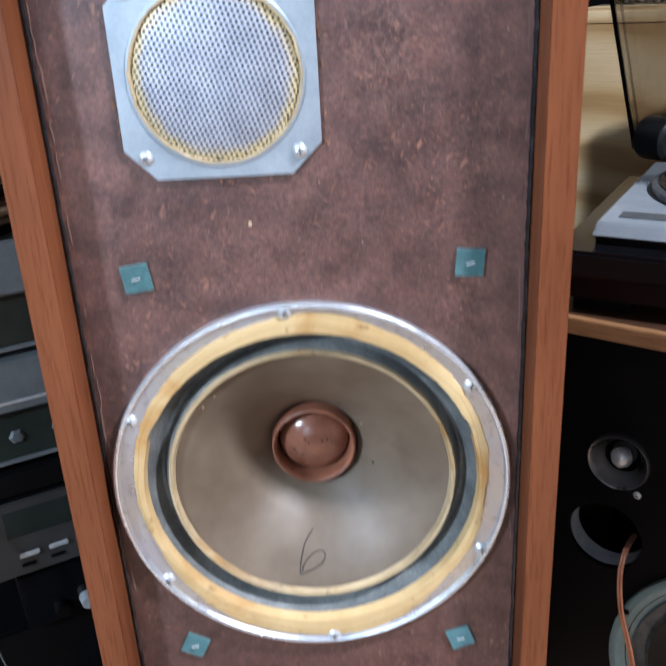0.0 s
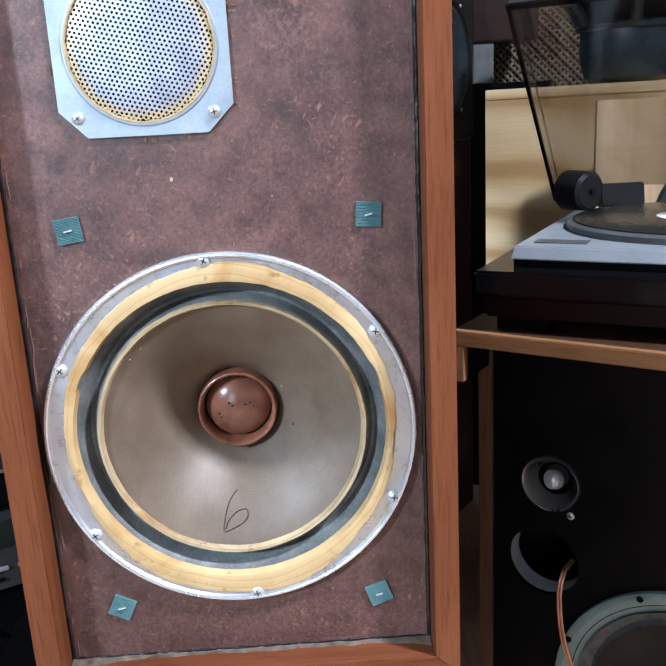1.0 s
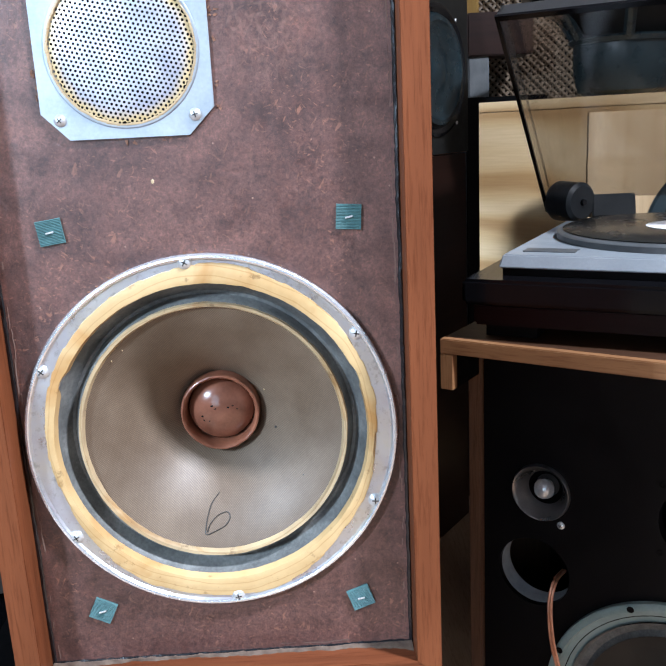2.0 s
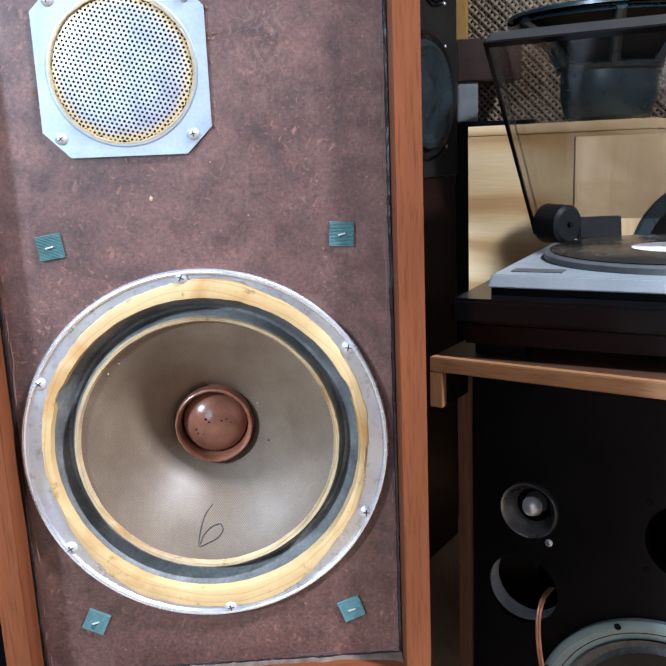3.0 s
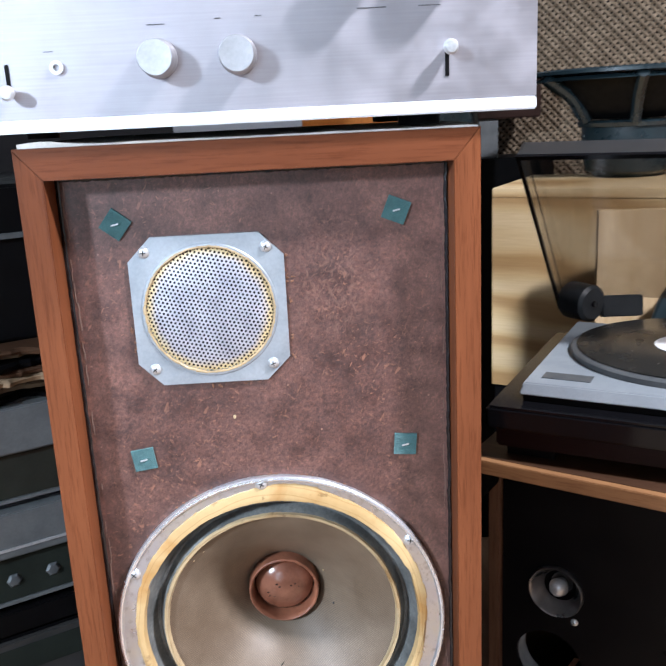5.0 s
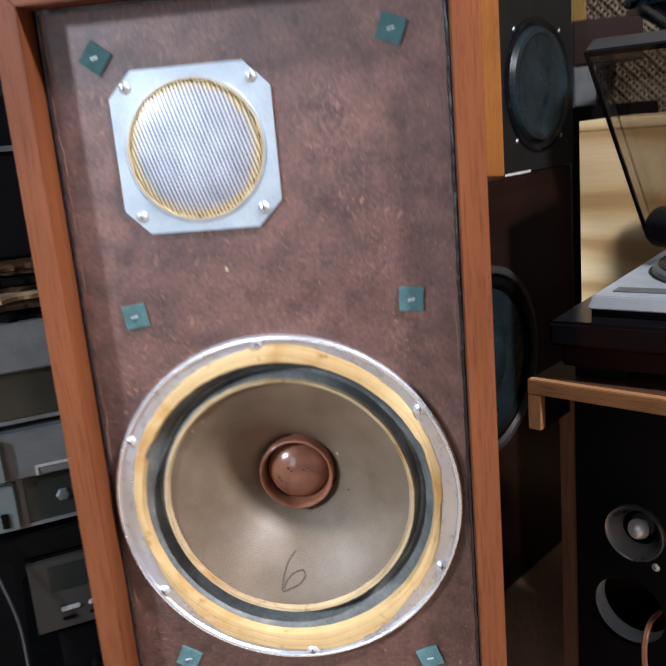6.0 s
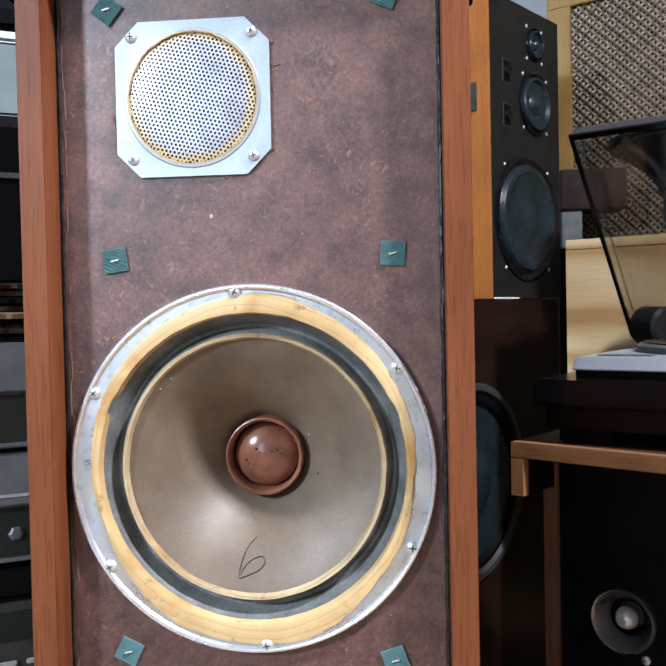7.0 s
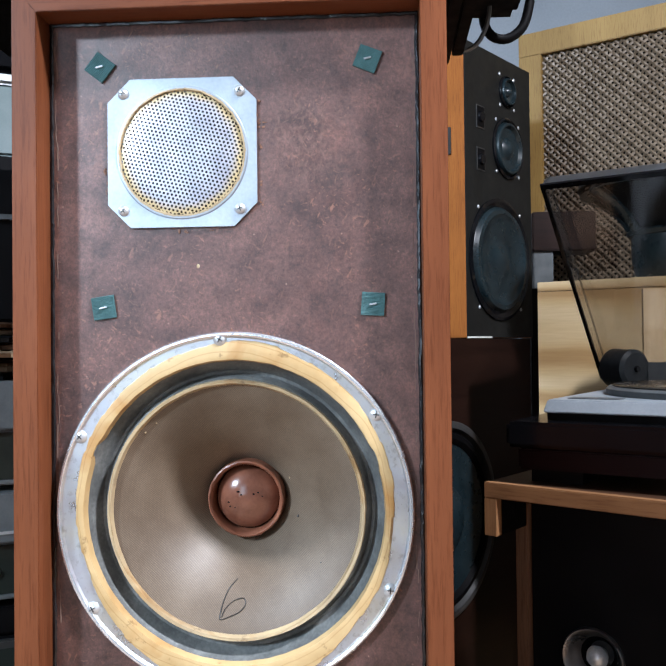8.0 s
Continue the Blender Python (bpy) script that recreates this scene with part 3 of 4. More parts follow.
part("surround", lathe([(0.1080, -0.0010), (0.1066, 0.0030), (0.1046, 0.0062), (0.1022, 0.0100), (0.0998, 0.0135), (0.0975, 0.0140), (0.0958, 0.0105), (0.0946, 0.0060), (0.0930, 0.0044), (0.0905, 0.0085)], 128, c=c), RUBBER, woofer, "dark grey cloth surround", smooth=True)


def inner_edge(k, a):
    return (0.0004 if k == 0 else 0.0002) * (noise.noise((7 * math.cos(a), 7 * math.sin(a), 5.5)) + 0.6 * noise.noise((30 * math.cos(a), 30 * math.sin(a), 2.2)))


part("inner_glue_ring", lathe([(0.0936, 0.0050), (0.0928, 0.0022), (0.0906, 0.0026), (0.0893, 0.0064)], 192, c=c, wob=inner_edge), CREAM, woofer, smooth=True)


def cone_y(r):
    u = 0.0900 - r
    return 0.0060 + 0.394 * u + 7.88 * u * u


prof = [(0.0900 - 0.062 * i / 16, cone_y(0.0900 - 0.062 * i / 16)) for i in range(17)]
cone = part("cone", lathe(prof, 128, c=c), CONE, woofer, "brown woven cone with a grey coating", smooth=True)
part("voice_coil_collar", lathe([(0.0300, 0.0600), (0.0295, 0.0540), (0.0293, 0.0478), (0.0289, 0.0465), (0.0280, 0.0461), (0.0269, 0.0470), (0.0259, 0.0500), (0.0254, 0.0660)], 64, c=c, wob=lambda k, a: 0.0004 * noise.noise((6 * math.cos(a), 6 * math.sin(a), k)) + 0.0004 * noise.noise((22 * math.cos(a), 22 * math.sin(a), k))), RUST, woofer, "red-brown fibre collar", smooth=True)
part("dust_cap", lathe([(0.0253 * math.sin(t), 0.0630 - 0.0160 * math.cos(t)) for t in [math.pi / 2 * (1 - i / 12) for i in range(13)]], 64, c=c), CAP, woofer, "glossy red-brown dust cap", smooth=True)
for x, z, r in ((-0.0135, -0.003, 0.0010), (-0.0125, -0.0062, 0.0008), (-0.0085, -0.0068, 0.0006), (-0.0058, 0.0052, 0.0011), (-0.0035, 0.0030, 0.0008), (0.006, 0.0035, 0.0009), (0.0095, 0.0045, 0.0008), (0.0125, 0.0015, 0.0006)):
    bm = bmesh.new()
    bmesh.ops.create_icosphere(bm, subdivisions=1, radius=r)
    d2 = math.hypot(x, z) / 0.0253
    ob = part("dark_speck", moved(bm, Matrix.Diagonal((1.3, 0.3, 0.8, 1))), BLACK, woofer)
    ob.location = (CX + x, 0.0630 - 0.0160 * math.sqrt(1 - d2 * d2), CZL + z)
for i in range(6):
    a = radians(34 + 60 * i)
    screw(woofer, CX + 0.1223 * math.cos(a), -0.0040, CZL + 0.1223 * math.sin(a), 0.0048, 17 * i + 10)


def on_cone(x, z, lift=0.0007):
    r = math.hypot(x, z)
    return Vector((CX + x, cone_y(r) - lift, CZL + z))


stroke = [(-3.2, -55.7), (-8.6, -61.4), (-11.6, -68.9), (-13.0, -75.3), (-12.8, -79.9), (-6.5, -78.4), (0.9, -75.3), (4.5, -70.7), (2.5, -67.2), (-4.5, -69.0), (-10.1, -74.0), (-12.0, -78.4)]
line = smooth_line([(x / 1000, 0, z / 1000) for x, z in stroke], 8)
part("pencilled_digit", tube([on_cone(p.x, p.z, 0.0002) for p in line], 0.00045, 6), PENCIL, cone, "pencilled digit 6", smooth=True)
for x, z, r in ((0.034, 0.016, 0.0012), (0.041, -0.012, 0.0016), (-0.066, 0.055, 0.0010), (-0.058, 0.062, 0.0008), (0.060, -0.040, 0.0008)):
    bm = bmesh.new()
    bmesh.ops.create_icosphere(bm, subdivisions=1, radius=r * 0.75)
    ob = part("dirt_fleck", bm, CREAM if x < 0.04 else DARKGREY, cone)
    ob.location = on_cone(x, z, 0)

# tweeter
h, hz, k = 0.0540, 0.0534, 0.0166
outline = [(-h + k, hz), (-h, hz - k), (-h, -hz + k), (-h + k, -hz), (h - k, -hz), (h, -hz + k), (h, hz - k), (h - k, hz)]
bm = bmesh.new()
ring_n = 72
oct_f = [bm.verts.new((TX + x, -0.0022, TZ + z)) for x, z in outline]
cir_f = [bm.verts.new((TX + 0.0455 * math.cos(2 * math.pi * i / ring_n), -0.0022, TZ + 0.0455 * math.sin(2 * math.pi * i / ring_n))) for i in range(ring_n)]
edges = [bm.edges.new((a, b)) for lp in (oct_f, cir_f) for a, b in zip(lp, lp[1:] + lp[:1])]
bmesh.ops.triangle_fill(bm, edges=edges, use_beauty=True)
oct_b = [bm.verts.new((v.co.x, 0, v.co.z)) for v in oct_f]
cir_b = [bm.verts.new((v.co.x, 0.012, v.co.z)) for v in cir_f]
for fr, bk in ((oct_f, oct_b), (cir_f, cir_b)):
    for i in range(len(fr)):
        j = (i + 1) % len(fr)
        bm.faces.new((fr[i], fr[j], bk[j], bk[i]))
tweeter = part("tweeter", bm, ALU, speaker, "square tweeter with cut corners and a metal faceplate")
part("rim", lathe([(0.0480, -0.0021), (0.0472, -0.0031), (0.0460, -0.0032), (0.0453, -0.0018)], 96, c=(TX, 0, TZ)), ALU, tweeter, smooth=True)


def perforated(radius, pitch, hole):
    """A sheet of six-sided cells, each with a hole, bulging a little forward."""
    bm = bmesh.new()
    rows = int(radius / (pitch * 0.866)) + 2
    cache = {}

    def vert(x, z):
        key = (round(x * 1e5), round(z * 1e5))
        if key not in cache:
            d = min(1.0, math.hypot(x, z) / radius)
            cache[key] = bm.verts.new((TX + x, -0.0016 - 0.0030 * (1 - d ** 4), TZ + z))
        return cache[key]

    tilt = radians(-13)
    for j in range(-rows, rows + 1):
        for i in range(-rows - 2, rows + 3):
            px, pz = pitch * (i + 0.5 * (j % 2)), pitch * 0.866 * j
            cx, cz = px * math.cos(tilt) - pz * math.sin(tilt), px * math.sin(tilt) + pz * math.cos(tilt)
            if math.hypot(cx, cz) > radius - pitch * 0.2:
                continue
            out = [vert(cx + pitch * 0.5774 * math.cos(tilt + radians(30 + 60 * q)), cz + pitch * 0.5774 * math.sin(tilt + radians(30 + 60 * q))) for q in range(6)]
            inn = [vert(cx + hole * math.cos(tilt + radians(30 + 60 * q)), cz + hole * math.sin(tilt + radians(30 + 60 * q))) for q in range(6)]
            for q in range(6):
                bm.faces.new((out[q], out[(q + 1) % 6], inn[(q + 1) % 6], inn[q]))
    return bm


part("perforated_grille", perforated(0.0452, 0.0030, 0.00092), GRILLE, tweeter, "fine perforated metal grille")
part("tweeter_diaphragm", lathe([(0.046, 0.004), (0.030, 0.010), (0.0, 0.014)], 48, c=(TX, 0, TZ)), BLACK, tweeter)


def crumb(k, a):
    return 0.0007 * (noise.noise((8 * math.cos(a), 8 * math.sin(a), 2.5 + k)) + 0.8 * noise.noise((28 * math.cos(a), 28 * math.sin(a), 4.5)))


part("glue_bead", lathe([(0.0464, -0.0020), (0.0459, -0.0033), (0.0449, -0.0034), (0.0443, -0.0022)], 240, c=(TX, 0, TZ), wob=crumb), CREAM, tweeter, "thin crusty yellow glue bead", smooth=True)
for i, (x, z) in enumerate(((-1, 1), (1, 1), (-1, -1), (1, -1))):
    screw(tweeter, TX - 0.0003 + 0.0421 * x, -0.0024, TZ + 0.001 + 0.0421 * z, 0.0040, 25 * i)


def hook_patch(x, z, turn, s=0.0164):
    n = 34
    bm = bmesh.new()
    rows = []
    for i in range(n + 1):
        z_i, y_i = -s / 2 + s * i / n, -0.0016 - 0.0004 * (i % 2)
        rows.append([bm.verts.new((x_i, y_k, z_i)) for x_i, y_k in ((-s / 2, 0.0), (-s / 2, y_i), (s / 2, y_i), (s / 2, 0.0))])
    for ra, rb in zip(rows, rows[1:]):
        for k in range(4):
            bm.faces.new((ra[k], ra[(k + 1) % 4], rb[(k + 1) % 4], rb[k]))
    bm.faces.new(rows[0])
    bm.faces.new(rows[-1][::-1])
    ob = tagged(part("hook_tape_patch", bm, GREEN), "small ribbed green hook tape square stapled to the baffle", "fastener", "fastener patches on the baffle")
    ob.matrix_world = pose(x, 0, z, 0, turn, 0)
    st = part("staple", boxed(-0.0026, 0.0026, -0.0034, -0.0022, -0.0005, 0.0005, bevel=0.0002), CHROME, ob, "bright wire staple")
    st.rotation_euler = (0, radians(-turn - 12), 0)
    return ob


for x, z, turn in ((-0.1142, 0.4367, -8), (0.0791, 0.4368, 4), (-0.1116, 0.1615, 26), (0.0760, 0.1592, -20), (-0.1159, 0.6103, 38), (0.0771, 0.6104, 22)):
    hook_patch(x, z, turn)
bm = bmesh.new()
bmesh.ops.create_icosphere(bm, subdivisions=1, radius=0.0013)
fleck = part("paint_fleck", moved(bm, Matrix.Diagonal((1, 0.3, 1.3, 1))), CREAM, baffle, "small chipped pale spot")
fleck.location = (-0.0455 - SX, -0.0002, 0.4657 - SZ)



def torn_chips(spots, seed, size):
    """Small curled flakes of torn board skin at given places (x, z, heading in degrees)."""
    rng = random.Random(seed)
    bm = bmesh.new()
    for x, z, heading in spots:
        a = radians(heading + rng.uniform(-25, 25))
        length, w = size * rng.uniform(0.5, 1.5), size * rng.uniform(0.14, 0.36)
        d, side = Vector((math.cos(a), 0, math.sin(a))), Vector((-math.sin(a), 0, math.cos(a)))
        p = Vector((x, 0, z))
        pts = [p - side * w, p + side * w, p + d * length * 0.6 + side * w * 0.7, p + d * length, p + d * length * 0.6 - side * w * 0.7]
        top = [bm.verts.new(q - Vector((0, 0.0004 + 0.0005 * rng.random(), 0))) for q in pts]
        low = [bm.verts.new(q + Vector((0, 0.0002, 0))) for q in pts]
        bm.faces.new(top)
        for k in range(5):
            bm.faces.new((top[k], top[(k + 1) % 5], low[(k + 1) % 5], low[k]))
    return bm


rng = random.Random(21)
edge_spots = [(TX + h + rng.uniform(0.0002, 0.004), TZ + rng.uniform(-0.040, 0.042), rng.choice((70, 95, 120, 20))) for _ in range(13)]
edge_spots += [(TX + rng.uniform(-0.03, 0.036), TZ - hz - rng.uniform(0.0004, 0.003), rng.choice((-60, -100, 10))) for _ in range(7)]
edge_spots += [(TX - h - rng.uniform(0.0004, 0.003), TZ + rng.uniform(-0.03, 0.02), rng.choice((80, 110))) for _ in range(9)]
CHIP = mottled("torn_board_skin", (0.13, 0.055, 0.030), (0.25, 0.12, 0.07), 300, 0.7, relief=0.3)
tagged(part("torn_chips", torn_chips(edge_spots, 4, 0.0030), CHIP, baffle, "torn orange-brown flakes round the tweeter"), kind="stuff")
ring_spots = []
for _ in range(230):
    a = rng.uniform(0, 360)
    if math.sin(radians(a)) > 0.2 and rng.random() < 0.75:
        continue
    ring_spots.append((CX + (R + 0.0002) * math.cos(radians(a)), CZL + (R + 0.0002) * math.sin(radians(a)), a + rng.uniform(-60, 60)))
tagged(part("torn_chips", torn_chips(ring_spots, 9, 0.0021), CHIP, baffle, "frayed board fibres round the woofer"), kind="stuff")

# ---- silver amplifier on the cabinet ----
AX0, AX1, AZ0, AZ1, AY = -0.268, 0.1655, 0.6735, 0.822, -0.030
amp = thing("amplifier", pose((AX0 + AX1) / 2, AY, 0.6665), "silver stereo amplifier with brushed faceplate, on the cabinet", "amplifier")


def amp_local(x, z):
    return x - (AX0 + AX1) / 2, z - 0.6665


ax0, az0 = amp_local(AX0, AZ0)
ax1, az1 = amp_local(AX1, AZ1)
part("faceplate", boxed(ax0, ax1, 0, 0.006, az0 + 0.0082, az1), SILVER, amp, "brushed silver faceplate")
part("lower_trim", boxed(ax0, ax1, -0.0018, 0.006, az0, az0 + 0.0080, bevel=0.001), SILVER_EDGE, amp, "bright polished lower trim")
part("chassis", boxed(ax0 + 0.012, ax1 - 0.038, 0.006, 0.28, az0 + 0.004, az1 - 0.006), BLACK, amp)
for x in (ax0 + 0.05, ax1 - 0.07):
    for y in (0.04, 0.24):
        part("foot", moved(upright(lathe([(0, 0.0), (0.014, 0.0), (0.015, -0.01), (0, -0.01)], 24)), Matrix.Translation((x, y, az0 - 0.0067))), BLACK, amp)


KNOBMETAL = mottled("turned_aluminium", (0.44, 0.44, 0.46), (0.50, 0.50, 0.52), 160, 0.42, 0.85, relief=0.02)


def knob(x, z, r, deep):
    lx, lz = amp_local(x, z)
    ob = part("knob", lathe([(0, -deep + 0.0006), (r * 0.84, -deep), (r * 0.92, -deep), (r * 0.97, -deep + 0.0010), (r, -deep * 0.55), (r, -deep * 0.30), (r * 1.06, -deep * 0.22), (r * 1.06, 0)], 40), KNOBMETAL, amp, "turned aluminium knob", smooth=True)
    ob.location = (lx, 0, lz)
    return ob


for x in (-0.071, -0.0218):
    knob(x, 0.7145, 0.0112, 0.016)
for x in (0.0552, 0.1056):
    knob(x, 0.7660, 0.0160, 0.018)


def lever(x, z, up):
    lx, lz = amp_local(x, z)
    slot = part("lever_slot", boxed(-0.0012, 0.0012, -0.0006, 0.001, -0.009, 0.009), BLACK, amp)
    slot.location = (lx, 0, lz)
    ob = part("lever", lathe([(0, -0.013), (0.0035, -0.0125), (0.0048, -0.009), (0.0030, -0.004), (0.0022, 0)], 20), CHROME, slot, "chrome lever", smooth=True)
    ob.location = (0.001, 0, up)


lever(0.1085, 0.7050, 0.008)
lever(-0.1645, 0.7060, -0.008)
jx, jz = amp_local(-0.1337, 0.712)
part("headphone_jack", lathe([(0.0042, 0), (0.0042, -0.002), (0.0022, -0.002), (0.0018, 0.0)], 20, c=(jx, 0, jz)), CHROME, amp)
for x, z, w in ((-0.071, 0.7345, 0.011), (-0.033, 0.7365, 0.004), (-0.008, 0.7370, 0.004), (0.062, 0.7385, 0.018), (0.098, 0.7385, 0.014), (-0.138, 0.7215, 0.006)):
    lx, lz = amp_local(x, z)
    part("printed_legend", boxed(lx - w / 2, lx + w / 2, -0.0003, 0.0, lz - 0.00022, lz + 0.00022), DARKGREY, amp)
for i in range(3):
    part("side_plate", boxed(ax1 - 0.0370 + 0.0125 * i, ax1 - 0.0265 + 0.0125 * i, 0.0065, 0.262 - 0.012 * i, az0 + 0.001 + 0.004 * i, az1 - 0.008, bevel=0.001), BLACK, amp)
wx, wz = amp_local(0.196, 0.790)
arc = [(wx - 0.02 + 0.03 * math.cos(radians(a)), 0.36, wz - 0.005 + 0.055 * math.sin(radians(a))) for a in range(80, -120, -12)]
part("grey_lead", tube(arc + [(ax1 - 0.03, 0.27, az0 + 0.03)], 0.0026, 8), GREYMETAL, amp, "thin grey lead looping behind", smooth=True)
loop = smooth_line([(wx + 0.005, 0.40, wz + 0.03), (wx + 0.010, 0.40, wz - 0.020), (wx + 0.030, 0.40, wz - 0.034), (wx + 0.052, 0.40, wz - 0.020), (wx + 0.062, 0.40, wz + 0.015)], 6)
part("cable_loop", tube([(ax1 - 0.05, 0.275, az0 + 0.09)] + loop + [(ax1 - 0.02, 0.279, az0 + 0.12)], 0.0055, 10), BLACK, amp, "thick black mains cable", smooth=True)
part("rear_transformer", boxed(ax1 - 0.16, ax1 + 0.075, 0.2805, 0.40, az0 + 0.105, az1 - 0.004, bevel=0.008), BLACK, amp)

# pale protective sheet between amplifier and cabinet
bm = bmesh.new()
nx = 60
rows_v = []
for i in range(nx + 1):
    x = -0.150 + 0.298 * i / nx
    lump = 0.0009 + 0.0009 * max(0, noise.noise((x * 40, 0.2, 0.7))) + 0.003 * math.exp(-((x + 0.135) / 0.02) ** 2)
    y = -0.021 + 0.0025 * noise.noise((x * 25, 1.2, 0.4))
    rows_v.append([bm.verts.new((x, y, 0)), bm.verts.new((x, y - 0.0006, lump)), bm.verts.new((x, 0.02, 0.0024)), bm.verts.new((x, 0.2, 0.0022)), bm.verts.new((x, 0.2, 0))])
for a, b in zip(rows_v, rows_v[1:]):
    for q in range(5):
        bm.faces.new((a[q], a[(q + 1) % 5], b[(q + 1) % 5], b[q]))
sheet = tagged(part("protective_sheet", bm, PAPER), "thin crumpled white sheet lying on the cabinet top", "sheet")
sheet.location = (SX + 0.02 - 0.018, 0, SZ + H + 0.0001)

# ---- support under the main loudspeaker ----
base = thing("equipment_case", pose(-0.05, 0.0, FZ), "low black equipment case carrying the loudspeaker", "case")
part("body", boxed(-0.175, 0.167, 0.0, 0.36, 0.0, SZ - FZ - 0.001, bevel=0.004), BLACK, base)

# ---- right-hand loudspeaker with hood trim, carrying the turntable ----
RS = pose(0.200, 0.398, FZ, 0, 0, -36)
rsp = thing("loudspeaker", RS, "black-fronted three-way loudspeaker with light wooden trim, woofer exposed", "loudspeaker")
RH, RW, REC = 0.246 - FZ, 0.44, 0.075
part("top_panel", boxed(0.0005, RW - 0.0005, 0.0122, 0.36, RH - 0.018, RH - 0.0003, bevel=0.001), OAK_DARK, rsp, "dark brown wooden top panel")
part("front_trim", boxed(0, RW, 0, 0.012, RH - 0.018, RH, bevel=0.001), OAK, rsp, "light brown front trim")
for x in (0.0, RW - 0.0165):
    part("corner_trim", boxed(x, x + 0.0165, 0.0, 0.012, RH - 0.062, RH - 0.0182, bevel=0.0008), OAK_Z, rsp)
    part("hood_cheek", boxed(x + 0.0005, x + 0.016, 0.0122, REC, RH - 0.062, RH - 0.0182), BLACK, rsp)
    part("side_panel", boxed(x + 0.0008, x + 0.0165, REC + 0.0005, 0.36, 0, RH - 0.0184, bevel=0.001), SIDEWOOD, rsp, "mid-brown wooden side panel")
# Black sheet under the top panel, behind the front trim.
part("hood_inner_sheet", boxed(0.0166, RW - 0.0166, 0.0122, REC + 0.0095, RH - 0.0212, RH - 0.0183), BLACK, rsp)
part("bottom_panel", boxed(0.018, RW - 0.018, REC + 0.001, 0.36, 0, 0.018), OAK, rsp)
part("back_panel", boxed(0.018, RW - 0.018, 0.345, 0.359, 0.018, RH - 0.0182), BLACK, rsp)
BY = REC + 0.010
HX, HZ = 0.095, 0.036 - FZ
PX, PZ = 0.086, -0.078 - FZ
MX, MZ = 0.283, 0.033 - FZ
VX, VZ, VR = 0.272, -0.236 - FZ, 0.165
rbaf = part("baffle", holed(0.018, RW - 0.018, 0.018, RH - 0.0182, [(HX, HZ, 0.033), (PX, PZ, 0.047), (MX, MZ, 0.047), (VX, VZ, 0.145)], BY, BY + 0.018), BLACKFRONT, rsp, "satin black baffle with an empty midrange hole")
horn = part("horn_tweeter", lathe([(0.0375, 0.0), (0.0375, -0.004), (0.0360, -0.0060), (0.0340, -0.0040), (0.0310, 0.003), (0.0270, 0.010), (0.0215, 0.017), (0.0170, 0.024), (0.0, 0.028)], 48), HORN, rsp, "round metal horn tweeter", smooth=True)
horn.location = (HX, BY, HZ)
# Black ring over the metal stands in for the shade deep in the horn.
part("throat", lathe([(0.0222, 0.0155), (0.0192, 0.0190), (0.0165, 0.0232), (0.0130, 0.0262)], 48), BLACK, horn, "black ring shading the depth of the horn throat", smooth=True)
bulb = part("phase_ball", lathe([(0, -0.0020), (0.0055, -0.0010), (0.0105, 0.0030), (0.0132, 0.0100), (0.0110, 0.0165), (0.006, 0.027)], 32), CHROME, horn, "polished metal ball", smooth=True)
part("port_tube", lathe([(0.0464, 0.008), (0.0462, 0.034), (0.0468, 0.034), (0.0468, 0.008)], 48, closed=True, c=(PX, BY, PZ)), PORT, rsp, "pale port tube", smooth=True)
screw(rsp, HX + 0.026, BY - 0.0005, HZ - 0.040, 0.005, 30)
for dx, dz in ((-0.043, -0.043), (-0.043, 0.043), (0.043, 0.043), (0.043, -0.043)):
    part("screw_hole", lathe([(0.0045, -0.0005), (0.003, -0.001), (0, -0.0006)], 16, c=(MX + dx, BY, MZ + dz)), BLACK, rsp)
wf = part("woofer", lathe([(VR, 0.0), (VR, -0.007), (VR - 0.003, -0.009), (VR - 0.009, -0.009), (VR - 0.012, -0.001), (VR - 0.026, 0.001), (VR - 0.030, 0.004)], 96, c=(VX, BY, VZ)), RIM, rsp, "woofer with teal-grey enamelled frame", smooth=True)
part("surround", lathe([(VR - 0.028, -0.002), (VR - 0.033, 0.006), (VR - 0.042, 0.009), (VR - 0.050, 0.004)], 96, c=(VX, BY, VZ)), RUBBER, wf, smooth=True)
part("cone", lathe([(VR - 0.048, 0.003), (0.05, 0.035), (0.035, 0.045), (0.0, 0.03)], 96, c=(VX, BY, VZ)), TOWERFRONT, wf, "dark woofer cone", smooth=True)
for i in range(8):
    a = radians(22.5 + 45 * i)
    part("mounting_notch", lathe([(0.0045, -0.0095), (0.003, -0.010), (0, -0.0095)], 12, c=(VX + (VR - 0.006) * math.cos(a), BY, VZ + (VR - 0.006) * math.sin(a))), BLACK, wf)
wire = smooth_line([(PX + 0.030, BY + 0.03, PZ - 0.005), (PX + 0.031, BY - 0.008, PZ - 0.002), (PX + 0.030, BY - 0.022, PZ - 0.030), (PX + 0.038, BY - 0.030, PZ - 0.080), (PX + 0.055, BY - 0.030, PZ - 0.140), (PX + 0.065, BY - 0.025, PZ - 0.200)], 6)
for s in (-1, 1):
    part("copper_wire", tube([p + Vector((0.0017 * s, 0, 0)) for p in wire], 0.0019, 8), COPPER, rsp, "bare copper loudspeaker wire", smooth=True)

# ---- turntable ----
tt = thing("turntable", pose(0.224, 0.386, 0.2465, 0, 0, -30), "silver turntable with smoked lid open and a record on it", "turntable")
TW, TD, TB = 0.45, 0.37, 0.016
PT = 0.318 - 0.2465
part("plinth", boxed(0.010, TW - 0.010, 0.012, TD, TB, TB + 0.026, bevel=0.003), DARKWOOD, tt, "dark rosewood lower plinth")
